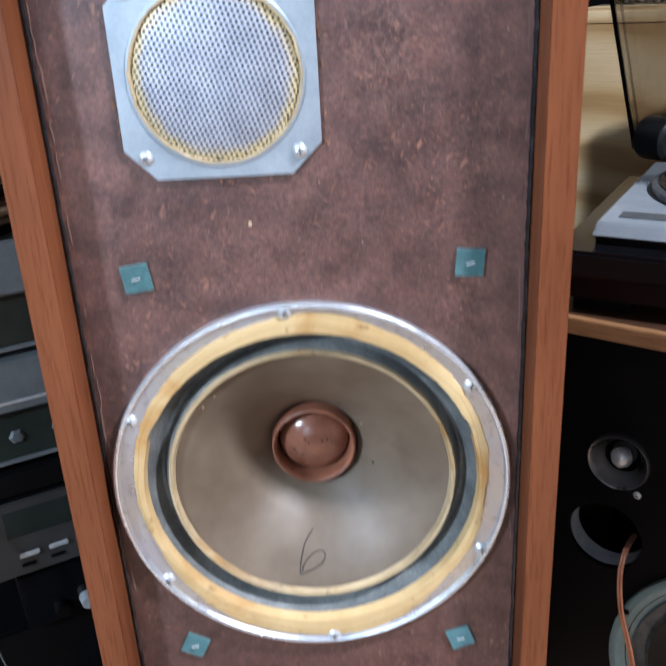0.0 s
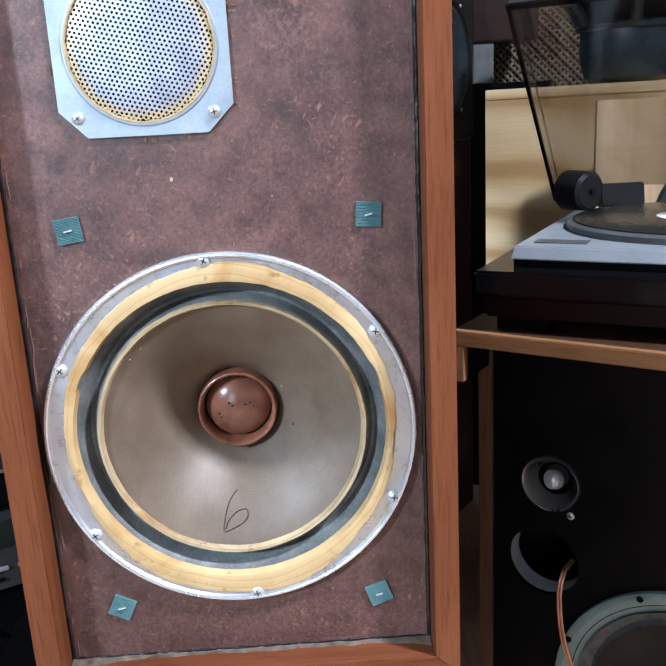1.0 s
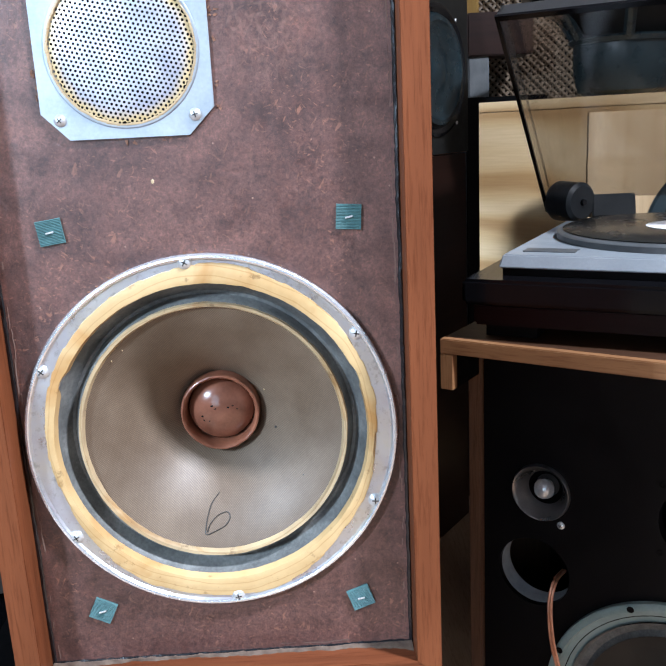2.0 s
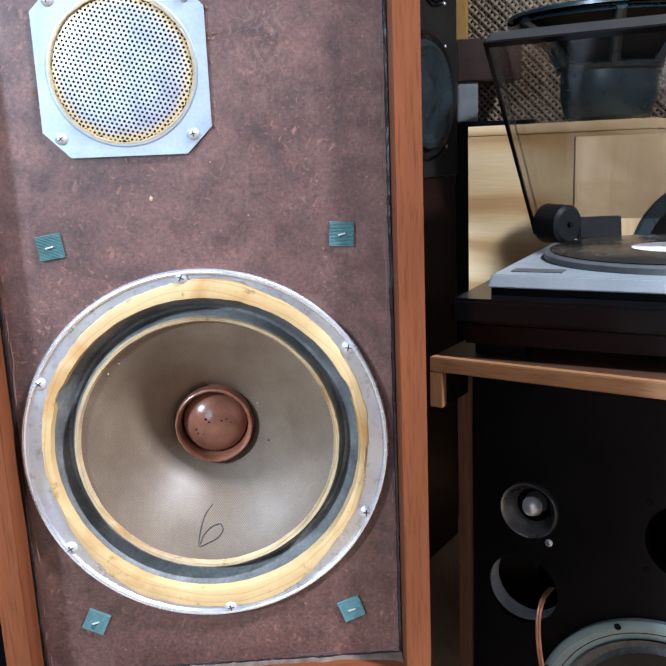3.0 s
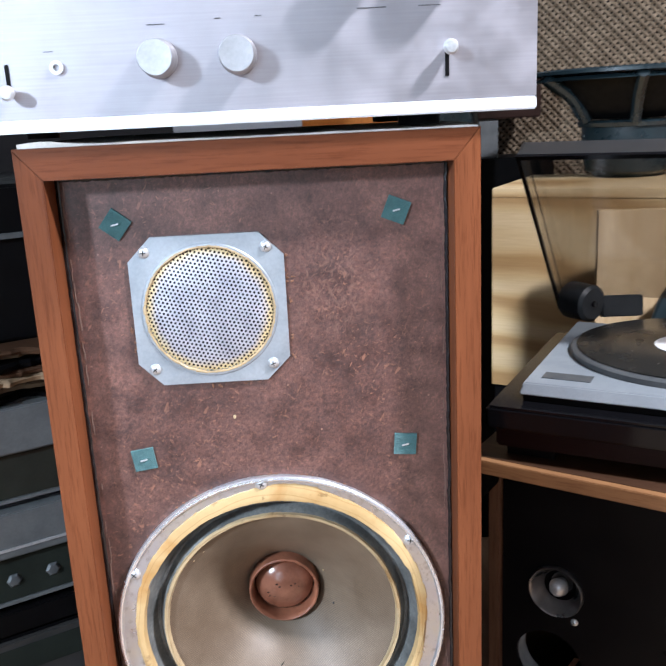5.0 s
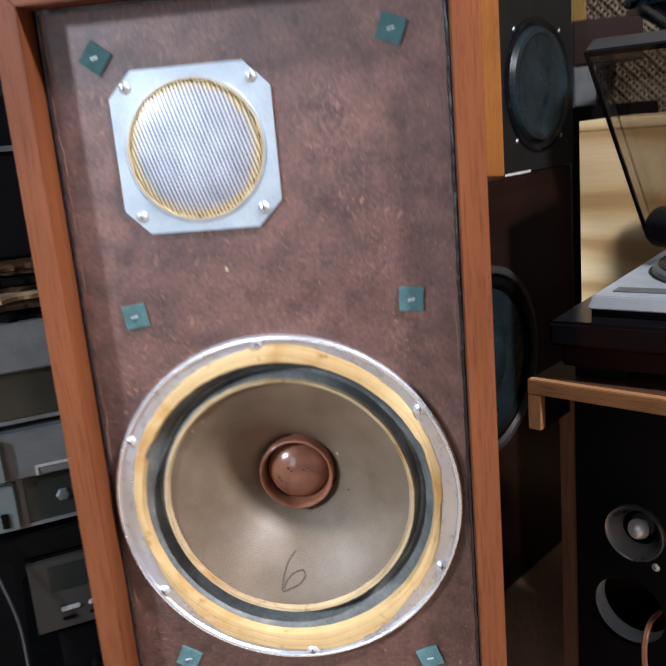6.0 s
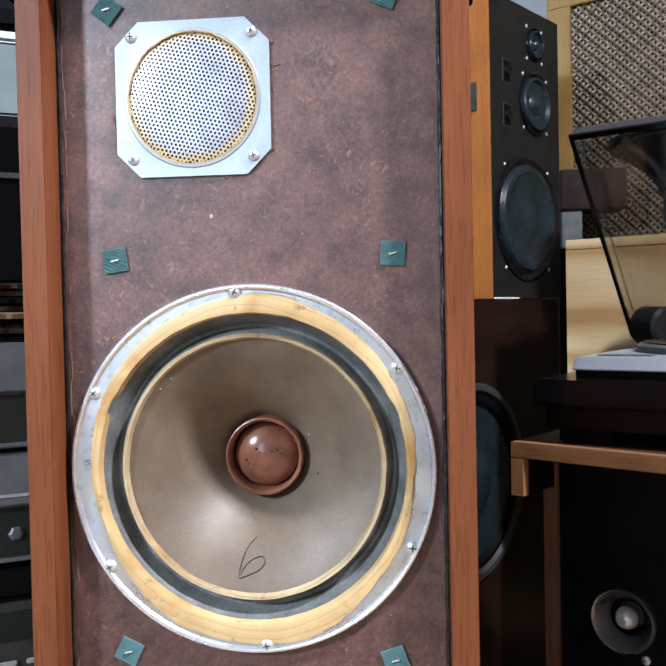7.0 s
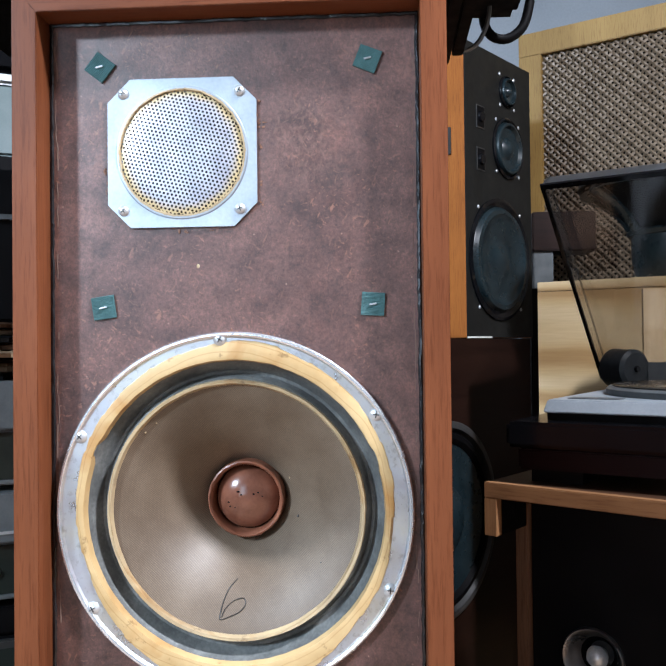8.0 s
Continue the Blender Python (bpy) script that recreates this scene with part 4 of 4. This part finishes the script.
part("plinth_top", boxed(0, TW, 0, TD, TB + 0.0262, PT, bevel=0.004), BLACK_GLOSS, tt, "gloss black upper plinth")
for x in (0.05, TW - 0.05):
    for y in (0.06, TD - 0.05):
        part("foot", boxed(x - 0.03, x + 0.03, y - 0.03, y + 0.03, 0, TB), BLACK, tt)
DT = 0.342 - 0.2465
bm = bmesh.new()
lo = [bm.verts.new(v) for v in ((0.034, 0.030, PT + 0.009), (TW - 0.01, 0.030, PT + 0.009), (TW - 0.01, TD - 0.012, PT + 0.009), (0.034, TD - 0.012, PT + 0.009))]
hi = [bm.verts.new(v) for v in ((0.038, 0.036, DT), (TW - 0.014, 0.036, DT), (TW - 0.014, TD - 0.016, DT), (0.038, TD - 0.016, DT))]
bm.faces.new(hi)
bm.faces.new(lo[::-1])
for i in range(4):
    bm.faces.new((lo[i], lo[(i + 1) % 4], hi[(i + 1) % 4], hi[i]))
bmesh.ops.bevel(bm, geom=list(bm.edges), offset=0.0015, segments=2, affect="EDGES")
deck = part("deck", bm, DECK, tt, "silver grey metal deck")
# Black block stands in for the shadow gap below the deck's front.
part("deck_gap_block", boxed(0.038, TW - 0.014, 0.035, TD - 0.016, PT + 0.0002, PT + 0.0088), BLACK, tt, "black block for the shadow gap under the deck")
part("control_plate", boxed(0.055, 0.115, 0.058, 0.082, DT, DT + 0.0012), GREYMETAL, deck)
RX, RY = 0.218, 0.222
platter = part("platter", moved(upright(lathe([(0, -0.010), (0.154, -0.010), (0.158, -0.007), (0.158, 0.0)], 96)), Matrix.Translation((RX, RY, DT + 0.0002))), GREYMETAL, tt, "grey metal platter", smooth=True)
rec = tagged(part("record", upright(lathe([(0.0036, -0.0022), (0.048, -0.0022), (0.056, -0.0018), (0.148, -0.0022), (0.1505, -0.0011), (0.148, 0.0), (0.0036, 0.0)], 96, closed=True)), VINYL, smooth=True), "black vinyl record with a white label on the platter", "record")
rec.matrix_world = tt.matrix_world @ pose(RX, RY, DT + 0.0104)
part("label", upright(lathe([(0.0036, -0.0027), (0.05, -0.0027), (0.05, -0.0015)], 64)), WHITE, rec, "plain white paper label")
part("spindle", moved(upright(lathe([(0, -0.010), (0.0022, -0.009), (0.003, -0.006), (0.003, 0)], 16)), Matrix.Translation((RX, RY, DT + 0.0125))), CHROME, tt)
hub = part("lid_hinge", lathe([(0, -0.030), (0.024, -0.030), (0.029, -0.025), (0.030, 0.016), (0.027, 0.021), (0.0, 0.021)], 32), HINGE, tt, "round black lid hinge", smooth=True)
hub.matrix_basis = pose(0.034, 0.384, DT + 0.026, 0, 0, 57)
part("hinge_boss", lathe([(0, -0.034), (0.004, -0.034), (0.005, -0.030)], 16), BLACK_GLOSS, hub)
bk = part("arm_rest_block", boxed(-0.032, 0.032, -0.012, 0.012, 0, 0.034, bevel=0.002), HINGE, tt, "black plastic block")
bk.matrix_basis = pose(0.095, 0.405, DT + 0.0002, -12, 0, 26)
# open lid: a shallow smoked tray hinged at the back, raised 45 degrees
LID = pose(0, 0.392, DT + 0.012, 0, 0, 0) @ pose(0, 0, 0, -45, 0, 0)
lid = part("lid", moved(boxed(0.0, TW, -0.3522, 0.0, 0.0275, 0.031), LID), SMOKED, tt, "smoked acrylic lid standing open")
lip = boxed(0.0, TW, -0.366, -0.3625, 0.0, 0.031)
for v in lip.verts:
    v.co.y += 0.32 * v.co.z
part("lid_front", moved(lip, LID), LIP, lid)
part("lid_side", moved(boxed(0.0, 0.0035, -0.3622, 0.0, 0.0, 0.0272), LID), SMOKED, lid)
part("lid_side", moved(boxed(TW - 0.0035, TW, -0.3622, 0.0, 0.0, 0.0272), LID), SMOKED, lid)
bm = bmesh.new()
box(bm, -0.0006, 0.0044, -0.368, 0.0, -0.004, -0.0002, m=LID)
part("lid_edge", bm, BLACK_GLOSS, lid)
bm = bmesh.new()
box(bm, 0.0046, TW, -0.368, -0.3605, -0.004, -0.0002, m=LID)
part("lid_edge", bm, BLACK_GLOSS, lid)

# ---- plywood box, board and loose drivers behind the turntable ----
# Invented black block: carries the box and keeps the gap below the turntable dark.
crate = tagged(part("dark_filler_block", boxed(0.004, 0.326, 0.004, 0.296, 0, 0.1295 - FZ, bevel=0.003), BLACK), "black block added under the plywood box to darken the gap", "crate")
crate.matrix_world = pose(0.376, 1.012, FZ, 0, 0, -30)
ply = thing("plywood_box", pose(0.376, 1.012, 0.13, 0, 0, -30), "unpainted pine plywood box on an added black block", "box")
PH = 0.523 - 0.13
part("front_panel", boxed(0, 0.33, 0, 0.018, 0, PH - 0.0185), PLY, ply, "pine plywood front with wavy grain")
part("top_board", boxed(0, 0.33, -0.001, 0.30, PH - 0.018, PH, bevel=0.001), PLY, ply)
part("side_panel", boxed(0, 0.018, 0.0182, 0.30, 0, PH - 0.0185), PLY_Z, ply)
part("side_panel", boxed(0.312, 0.33, 0.0182, 0.30, 0, PH - 0.0185), PLY_Z, ply)
board = tagged(part("plywood_board", boxed(0, 0.44, 0, 0.018, 0, 0.496 - FZ, bevel=0.001), PLY_Z), "loose pine plywood board standing before the box", "board")
board.matrix_world = pose(0.508, 0.800, FZ, -0.5, 0, -12)


def loose_driver(m, r, label, tall=0.09, mag=0.1125):
    """A loudspeaker driver: frame ring, spokes, cone and magnet, axis along local -y (mouth)."""
    ob = thing("loudspeaker_driver", m, label, "driver", "loose drivers")
    part("frame", lathe([(r, 0.0), (r, -0.006), (r - 0.004, -0.009), (r - 0.022, -0.008), (r - 0.024, 0.002), (r * 0.98, 0.012)], 64), TEAL, ob, smooth=True)
    part("cone", lathe([(r - 0.012, 0.001), (r * 0.93, -0.008), (r * 0.86, 0.002), (r * 0.52, tall * 0.80), (r * 0.40, tall * 0.97), (0.0, tall * 0.85)], 64), BLACK, ob, smooth=True)
    for i in range(6 if tall > 0.05 else 0):
        a = radians(60 * i + 15)
        pts = [(0.96 * r * math.cos(a), 0.004, 0.96 * r * math.sin(a)), (0.66 * r * math.cos(a), tall * 0.5, 0.66 * r * math.sin(a)), (0.50 * r * math.cos(a), tall, 0.50 * r * math.sin(a))]
        part("spoke", tube(smooth_line(pts, 5), 0.011, 8), TEAL, ob, smooth=True)
    part("rear_plate", lathe([(0, tall), (r * 0.50, tall), (r * 0.52, tall + 0.004), (r * 0.50, tall + 0.012), (0, tall + 0.012)], 48), TEAL, ob, smooth=True)
    part("magnet", lathe([(0, tall + 0.0122), (r * 0.47, tall + 0.0122), (r * 0.47, tall + mag * 0.55), (r * 0.42, tall + mag - 0.012), (r * 0.34, tall + mag), (0, tall + mag)], 48), TEAL, ob, "teal-grey magnet", smooth=True)
    return ob


loose_driver(pose(0.690, 1.15, 0.523 + 0.203, -90, 0, 0), 0.20, "large dark driver lying face up on the plywood box")
loose_driver(pose(0.695, 0.690, 0.300, -6, 0, -10), 0.132, "dark driver leaning against the plywood board", 0.03, 0.03)

# ---- tower loudspeaker on its dark box ----
tower = thing("loudspeaker", pose(0.263, 1.231, 0.421, 0, 0, 53.6), "three-way loudspeaker with charcoal front and orange veneer", "loudspeaker")
TWW, TH = 0.308, 0.655
part("cabinet", boxed(0, TWW, 0.001, 0.30, 0, TH, bevel=0.001), ORANGE, tower, "orange veneered cabinet")
tf = part("front_panel", boxed(0.001, TWW - 0.001, -0.002, 0.0008, 0.001, TH - 0.001), TOWERFRONT, tower, "charcoal front panel")
for name, x, z, r, sc in (("woofer", 0.148, 0.180, 0.128, (0.097, 0.112)), ("midrange", 0.190, 0.444, 0.065, (0.054, 0.060)), ("tweeter", 0.190, 0.578, 0.034, (0.034, 0.036))):
    d = part(name, lathe([(r * 1.1, -0.002), (r * 1.1, -0.006), (r * 1.04, -0.009), (r * 0.99, -0.006), (r * 0.95, -0.003)], 64, c=(x, 0, z)), BLACK_GLOSS, tower, smooth=True)
    part("cone", lathe([(r * 0.955, -0.0022), (r * 0.90, -0.012), (r * 0.82, -0.013), (r * 0.74, -0.005), (r * 0.4, -0.0028), (r * 0.3, -0.009), (r * 0.15, -0.014), (0, -0.016)], 64, c=(x, 0, z)), TEAL, d, "blue-black cone", smooth=True)
    for sx in (-1, 1):
        for sz in (-1, 1):
            screw(d, x + sx * sc[0], -0.003, z + sz * sc[1], 0.0042)
for z in (0.400, 0.495):
    part("scale_plate", boxed(0.047, 0.083, -0.0035, -0.0021, z - 0.026, z + 0.026, bevel=0.0006), DARKGREY, tower)
    part("scale_face", boxed(0.050, 0.080, -0.0042, -0.0036, z - 0.023, z + 0.023), BLACK, tower)
    part("level_knob", lathe([(0, -0.010), (0.011, -0.0095), (0.013, -0.0043)], 24, c=(0.065, 0, z)), BLACK_GLOSS, tower, smooth=True)
part("side_clip", boxed(-0.006, -0.0002, 0.033, 0.046, 0.405, 0.465, bevel=0.001), DARKGREY, tower)
part("paper_tag", boxed(TWW + 0.0005, TWW + 0.0015, 0.0, 0.03, 0.515, 0.585), PAPER, tower, "white paper tag")
part("base_strip", boxed(-0.002, 0.10, -0.006, -0.0025, -0.0005, 0.003), PAPER, tower)

under = thing("loudspeaker", pose(0.265, 1.224, FZ, 0, 0, 53.6), "dark brown floor loudspeaker with a big woofer, under another", "loudspeaker")
part("cabinet", boxed(-0.36, 0.29, 0.014, 0.42, 0, 0.420 - FZ, bevel=0.002), BROWNWOOD, under)
part("baffle", boxed(-0.358, 0.288, 0, 0.0138, 0.001, 0.419 - FZ), BROWNWOOD, under)
uc = (-0.112, 0, 0.045 - FZ)
uw = part("woofer", lathe([(0.205, 0), (0.205, -0.012), (0.200, -0.015), (0.190, -0.014), (0.184, -0.004), (0.180, -0.0006)], 96, c=uc), DARKGREY, under, "big woofer with dark grey rim", smooth=True)
part("surround", lathe([(0.186, -0.003), (0.178, -0.011), (0.168, -0.012), (0.158, -0.004)], 96, c=uc), BLACK, uw, "black rubber surround", smooth=True)
part("cone", lathe([(0.160, -0.003), (0.120, -0.0015), (0.075, -0.0012), (0.070, -0.010), (0.045, -0.020), (0.0, -0.025)], 96, c=uc), TEAL, uw, "blue-black cone with a domed cap", smooth=True)

# ---- lattice-fronted loudspeaker ----
lat = thing("loudspeaker", pose(0.474, 1.80, 0.15, 0, 0, -30.6), "large loudspeaker with cane lattice grille and pale frame", "loudspeaker")
LW, LH, LF = 0.78, 1.286 - 0.15, 0.066
part("cabinet", boxed(0, LW, 0.024, 0.34, FZ - 0.15, LH), DARKWOOD, lat)
for name, a in (("frame_rail", (0, LW, 0, 0.0238, LH - LF, LH)), ("frame_rail", (0, LW, 0, 0.0238, FZ - 0.15, FZ - 0.15 + LF)), ("frame_stile", (0, LF, 0, 0.0238, FZ - 0.15 + LF + 0.0002, LH - LF - 0.0002)), ("frame_stile", (LW - LF, LW, 0, 0.0238, FZ - 0.15 + LF + 0.0002, LH - LF - 0.0002))):
    part(name, boxed(*a, bevel=0.002), FRAMEWOOD, lat)
part("grille_backing", boxed(LF, LW - LF, 0.020, 0.0236, FZ - 0.15 + LF, LH - LF), BLACK, lat)


def lattice(x0, x1, z0, z1, pitch, width, amp_y):
    bm = bmesh.new()
    d = pitch * 1.41421
    step = d / 4
    for way in (1, -1):
        q0 = int((z0 - (x1 - x0)) / d) - 2
        q1 = int((z1 + (x1 - x0)) / d) + 2
        for q in range(q0, q1):
            last = None
            n = int((x1 - x0) / step)
            for s in range(n + 1):
                x = x0 + s * step
                z = q * d + way * (x - x0)
                if not z0 <= z <= z1:
                    last = None
                    continue
                yy = 0.011 - way * amp_y * math.cos(2 * math.pi * (x - x0) / d + math.pi * q)
                row = [bm.verts.new((x - 0.7071 * way * width * k * 0.5, yy + (0.002 if k else 0), z + 0.7071 * width * k * 0.5)) for k in (-1, 0, 1)]
                if last:
                    for k in range(2):
                        bm.faces.new((last[k], last[k + 1], row[k + 1], row[k]))
                last = row
    return bm


part("lattice_grille", lattice(LF, LW - LF, -0.1, LH - LF, 0.0130, 0.0080, 0.0034), CANE, lat, "woven cane lattice grille", smooth=True)

# ---- equipment stacked beside the main loudspeaker ----
RACK = pose(-0.405, 0.30, 0, 0, 0, 29)


def unit(name, z0, z1, x0, x1, y0, case, label, category):
    return thing(name, RACK @ pose(x0, y0, z0), label, category), x1 - x0, z1 - z0


def cassette_deck(z0, z1, x0, case, label, trimmed=True):
    ob, w, hh = unit("cassette_deck", z0, z1, x0, x0 + 0.43, 0.0, case, label, "cassette deck")
    part("case", boxed(0, w, 0.004, 0.28, 0.006, hh, bevel=0.003), case, ob)
    part("faceplate", boxed(0.0, w, -0.004, 0.0038, 0.006, hh * 0.55, bevel=0.001), case, ob)
    part("upper_fascia", boxed(0.0, w, -0.016, 0.0038, hh * 0.56, hh, bevel=0.002), case, ob, "light grey upper fascia")
    window = part("tape_window", boxed(0.046, w - 0.10, -0.0062, -0.0042, 0.013, hh * 0.53, bevel=0.0006), SMOKEDPANEL, ob, "dark glossy tape window")
    part("window_frame", boxed(0.040, 0.0455, -0.0082, -0.0042, 0.010, hh * 0.545, bevel=0.0006), case, window)
    part("window_frame", boxed(0.0458, w - 0.095, -0.0082, -0.0042, 0.008, 0.0126, bevel=0.0006), case, window)
    for i in range(2 if trimmed else 0):
        part("tape_hub", lathe([(0, -0.0098), (0.006, -0.0094), (0.0085, -0.0074), (0.0090, -0.0063)], 6, c=(0.088 + 0.045 * i, 0, hh * 0.30)), GREYMETAL, window, "faceted grey hub")
    part("end_cap", boxed(0.0, 0.030, -0.024, -0.0162, hh * 0.58, hh - 0.004, bevel=0.002), GREENGREY, ob, "pale grey end cap")
    part("end_cap", boxed(0.004, 0.036, -0.014, -0.0042, 0.010, hh * 0.545, bevel=0.002), GREENGREY, ob)
    part("mode_switch", boxed(0.016, 0.024, -0.0165, -0.0142, 0.016, 0.034, bevel=0.0006), BLACK, ob)
    if trimmed:
        part("window_trim", boxed(0.062, w - 0.12, -0.0175, -0.0162, hh * 0.640, hh * 0.665), CHROME, ob)
        part("window_trim", boxed(0.062, 0.065, -0.0175, -0.0162, hh * 0.57, hh * 0.638), CHROME, ob)
    for i in range(3):
        part("push_key", boxed(w - 0.085 + 0.026 * i, w - 0.063 + 0.026 * i, -0.010, -0.0042, 0.012, 0.024, bevel=0.001), CHROME, ob)
    for x in (0.04, w - 0.04):
        part("foot", boxed(x - 0.012, x + 0.012, 0.03, 0.06, 0, 0.0058), BLACK, ob)
    return ob


SMOKEDPANEL = plain("dark_glossy_window", (0.020, 0.024, 0.020), 0.16)
pillar = thing("black_equipment_rack", RACK @ pose(-0.02, 0.01, FZ), "black equipment rack holding stacked hi-fi units", "rack")
part("body", boxed(0, 0.47, 0, 0.32, 0, -0.10 - FZ, bevel=0.004), BLACK, pillar)
part("front_strip", boxed(0.02, 0.45, -0.004, -0.0005, 0.30, 0.318), GREYMETAL, pillar)

tuner, tw_, th_ = unit("tuner", -0.0995, -0.018, 0.02, 0.45, 0.0, BLACK, "black stereo tuner with small knobs and grey edge", "tuner")
part("case", boxed(0, tw_, 0.004, 0.30, 0, th_, bevel=0.003), BLACK, tuner)
part("faceplate", boxed(0, tw_, -0.003, 0.0038, 0.002, th_ - 0.002, bevel=0.001), BLACK_GLOSS, tuner)
for i in range(5):
    part("knob", lathe([(0, -0.014), (0.008, -0.014), (0.009, 0.0)], 20, c=(0.04 + 0.03 * i, -0.003, 0.022)), CHROME if i % 2 else BLACK, tuner, smooth=True)

amp2, aw, ah = unit("receiver", -0.0175, 0.088, -0.002, 0.428, -0.01, BLACK, "dark grey receiver with display window and buttons", "receiver")
part("case", boxed(0, aw, 0.004, 0.30, 0.006, ah, bevel=0.003), BLACK, amp2)
part("faceplate", boxed(0, aw, -0.004, 0.0038, 0.006, ah - 0.006, bevel=0.0015), DARKGREY, amp2, "dark grey front panel")
part("display_window", boxed(0.022, 0.20, -0.0055, -0.0042, ah * 0.55, ah * 0.86), SMOKEDPANEL, amp2)
for i in range(6):
    part("button", boxed(0.03 + 0.032 * i, 0.052 + 0.032 * i, -0.007, -0.0042, 0.030, 0.036, bevel=0.001), CHROME, amp2)
    part("button", boxed(0.03 + 0.032 * i, 0.046 + 0.032 * i, -0.007, -0.0042, 0.018, 0.022, bevel=0.0008), BLACK, amp2)

# Added board stands in for the dark gap between receiver and deck.
shelf = thing("black_gap_board", RACK @ pose(-0.05, -0.01, 0.0885), "black board filling the dark gap between the hi-fi units", "shelf")
part("board", boxed(0, 0.49, 0, 0.30, 0, 0.030, bevel=0.002), BLACK, shelf)
cassette_deck(0.119, 0.247, -0.034, DECKGREY, "grey cassette deck with a tilted tape window")
cassette_deck(0.2475, 0.372, -0.062, DECKGREY, "grey cassette deck with a wide dark window", False)

def rough_board(i, x, y, t):
    """A thin board with a torn, splintered front edge and a warped face."""
    bm = bmesh.new()
    n, rows = 70, []
    for k in range(n + 1):
        u = x + 0.42 * k / n
        tear = 0.016 * noise.noise((u * 22, i * 3.1, 0.5)) + 0.009 * noise.noise((u * 75, i * 5.7, 1.5)) + 0.004 * noise.noise((u * 260, i, 2.5))
        warp = 0.22 * t * noise.noise((u * 15, i * 2.3, 7.5))
        low = 0.003 * noise.noise((u * 90, i * 1.9, 9.5))
        rows.append([bm.verts.new(p) for p in ((u, y + tear + low, 0), (u, y + tear - 0.003, t * 0.45), (u, y + tear + 0.004 + low, t * 0.78 - abs(warp)), (u, y + 0.26, t * 0.78), (u, y + 0.26, 0))])
    for ra, rb in zip(rows, rows[1:]):
        for q in range(5):
            bm.faces.new((ra[q], ra[(q + 1) % 5], rb[(q + 1) % 5], rb[q]))
    bm.faces.new(rows[0])
    bm.faces.new(rows[-1][::-1])
    return bm


stack = random.Random(5)
z = 0.3725
for i in range(8):
    t = stack.uniform(0.008, 0.013)
    bm = rough_board(i, stack.uniform(-0.05, 0.0), stack.uniform(-0.024, 0.012), t)
    ob = tagged(part("wooden_board", bm, (BLACK, WAX, BROWNWOOD, WAX, OAK_DARK, BLACK, WAX, OAK_DARK)[i]), "rough torn old board in a stack on the cassette deck", "board", "stacked rough boards")
    ob.matrix_world = RACK @ pose(0, 0, z)
    z += t * 0.80

cab, cw, ch = unit("black_cabinet", z, 0.618, -0.02, 0.44, 0.02, BLACK, "plain black cabinet standing on stacked boards", "cabinet")
part("body", boxed(0, cw, 0, 0.28, 0, ch - 0.0005, bevel=0.004), BLACK, cab)
part("front_rail", boxed(0, cw, -0.006, -0.0005, ch - 0.06, ch - 0.054), GREYMETAL, cab)
tall, lw_, lh_ = unit("tall_black_cabinet", FZ, 0.704, -0.03, 0.44, 0.345, BLACK, "tall black cabinet standing behind the hi-fi stack", "cabinet")
part("body", boxed(0, lw_, 0, 0.18, 0, lh_ - 0.0005, bevel=0.004), BLACK, tall)
met, mw, mh = unit("meter_case", 0.704, 0.868, -0.03, 0.42, 0.345, GREENGREY, "grey-green instrument case with a bright rim", "instrument")
part("body", boxed(0, mw, 0, 0.175, 0, mh - 0.055, bevel=0.004), GREENGREY, met)
part("rim", boxed(-0.002, mw + 0.002, -0.004, 0.177, mh - 0.0548, mh - 0.038, bevel=0.005), CHROME, met, "bright metal rim")
part("lid", boxed(0.004, mw - 0.004, 0.0, 0.172, mh - 0.0378, mh, bevel=0.012), BLACK_GLOSS, met)
lead = smooth_line([(-0.425, 0.268, 0.20), (-0.432, 0.262, 0.15), (-0.420, 0.255, 0.10), (-0.400, 0.25, 0.03), (-0.392, 0.24, -0.05), (-0.375, 0.235, -0.12)], 6)
tagged(part("loose_lead", tube(lead, 0.0014, 8), GREYMETAL, smooth=True), "thin grey lead hanging before the hi-fi stack", "cable")

# small things between the tower and the lattice loudspeaker
box_a = tagged(part("dark_box", boxed(0, 0.16, 0, 0.12, 0, 0.10, bevel=0.003), BROWNWOOD), "dark brown box on a stack behind the turntable", "box")
box_a.matrix_world = pose(0.462, 1.55, 0.642)
box_b = tagged(part("grey_box", boxed(0, 0.05, 0, 0.10, 0, 0.095, bevel=0.002), GREYMETAL), "small grey metal box under a dark one", "box")
box_b.matrix_world = pose(0.466, 1.56, 0.5465)
stand = thing("black_stand", pose(0.455, 1.54, FZ), "tall black stand behind the plywood box", "stand")
part("body", boxed(0, 0.20, 0, 0.16, 0, 0.546 - FZ, bevel=0.003), BLACK, stand)

# Invented black mass that keeps the background left of the stack dark.
backdrop = thing("black_backdrop", pose(-1.25, 0.62, FZ, 0, 0, 20), "tall black backdrop added beside the hi-fi stack", "cupboard")
part("body", boxed(0, 0.78, 0.02, 0.45, 0, 1.75, bevel=0.004), BLACK, backdrop)
part("backdrop_leaf", boxed(0.004, 0.388, 0, 0.0196, 0.01, 1.74, bevel=0.002), BLACK, backdrop)
part("backdrop_leaf", boxed(0.392, 0.776, 0, 0.0196, 0.01, 1.74, bevel=0.002), BLACK, backdrop)
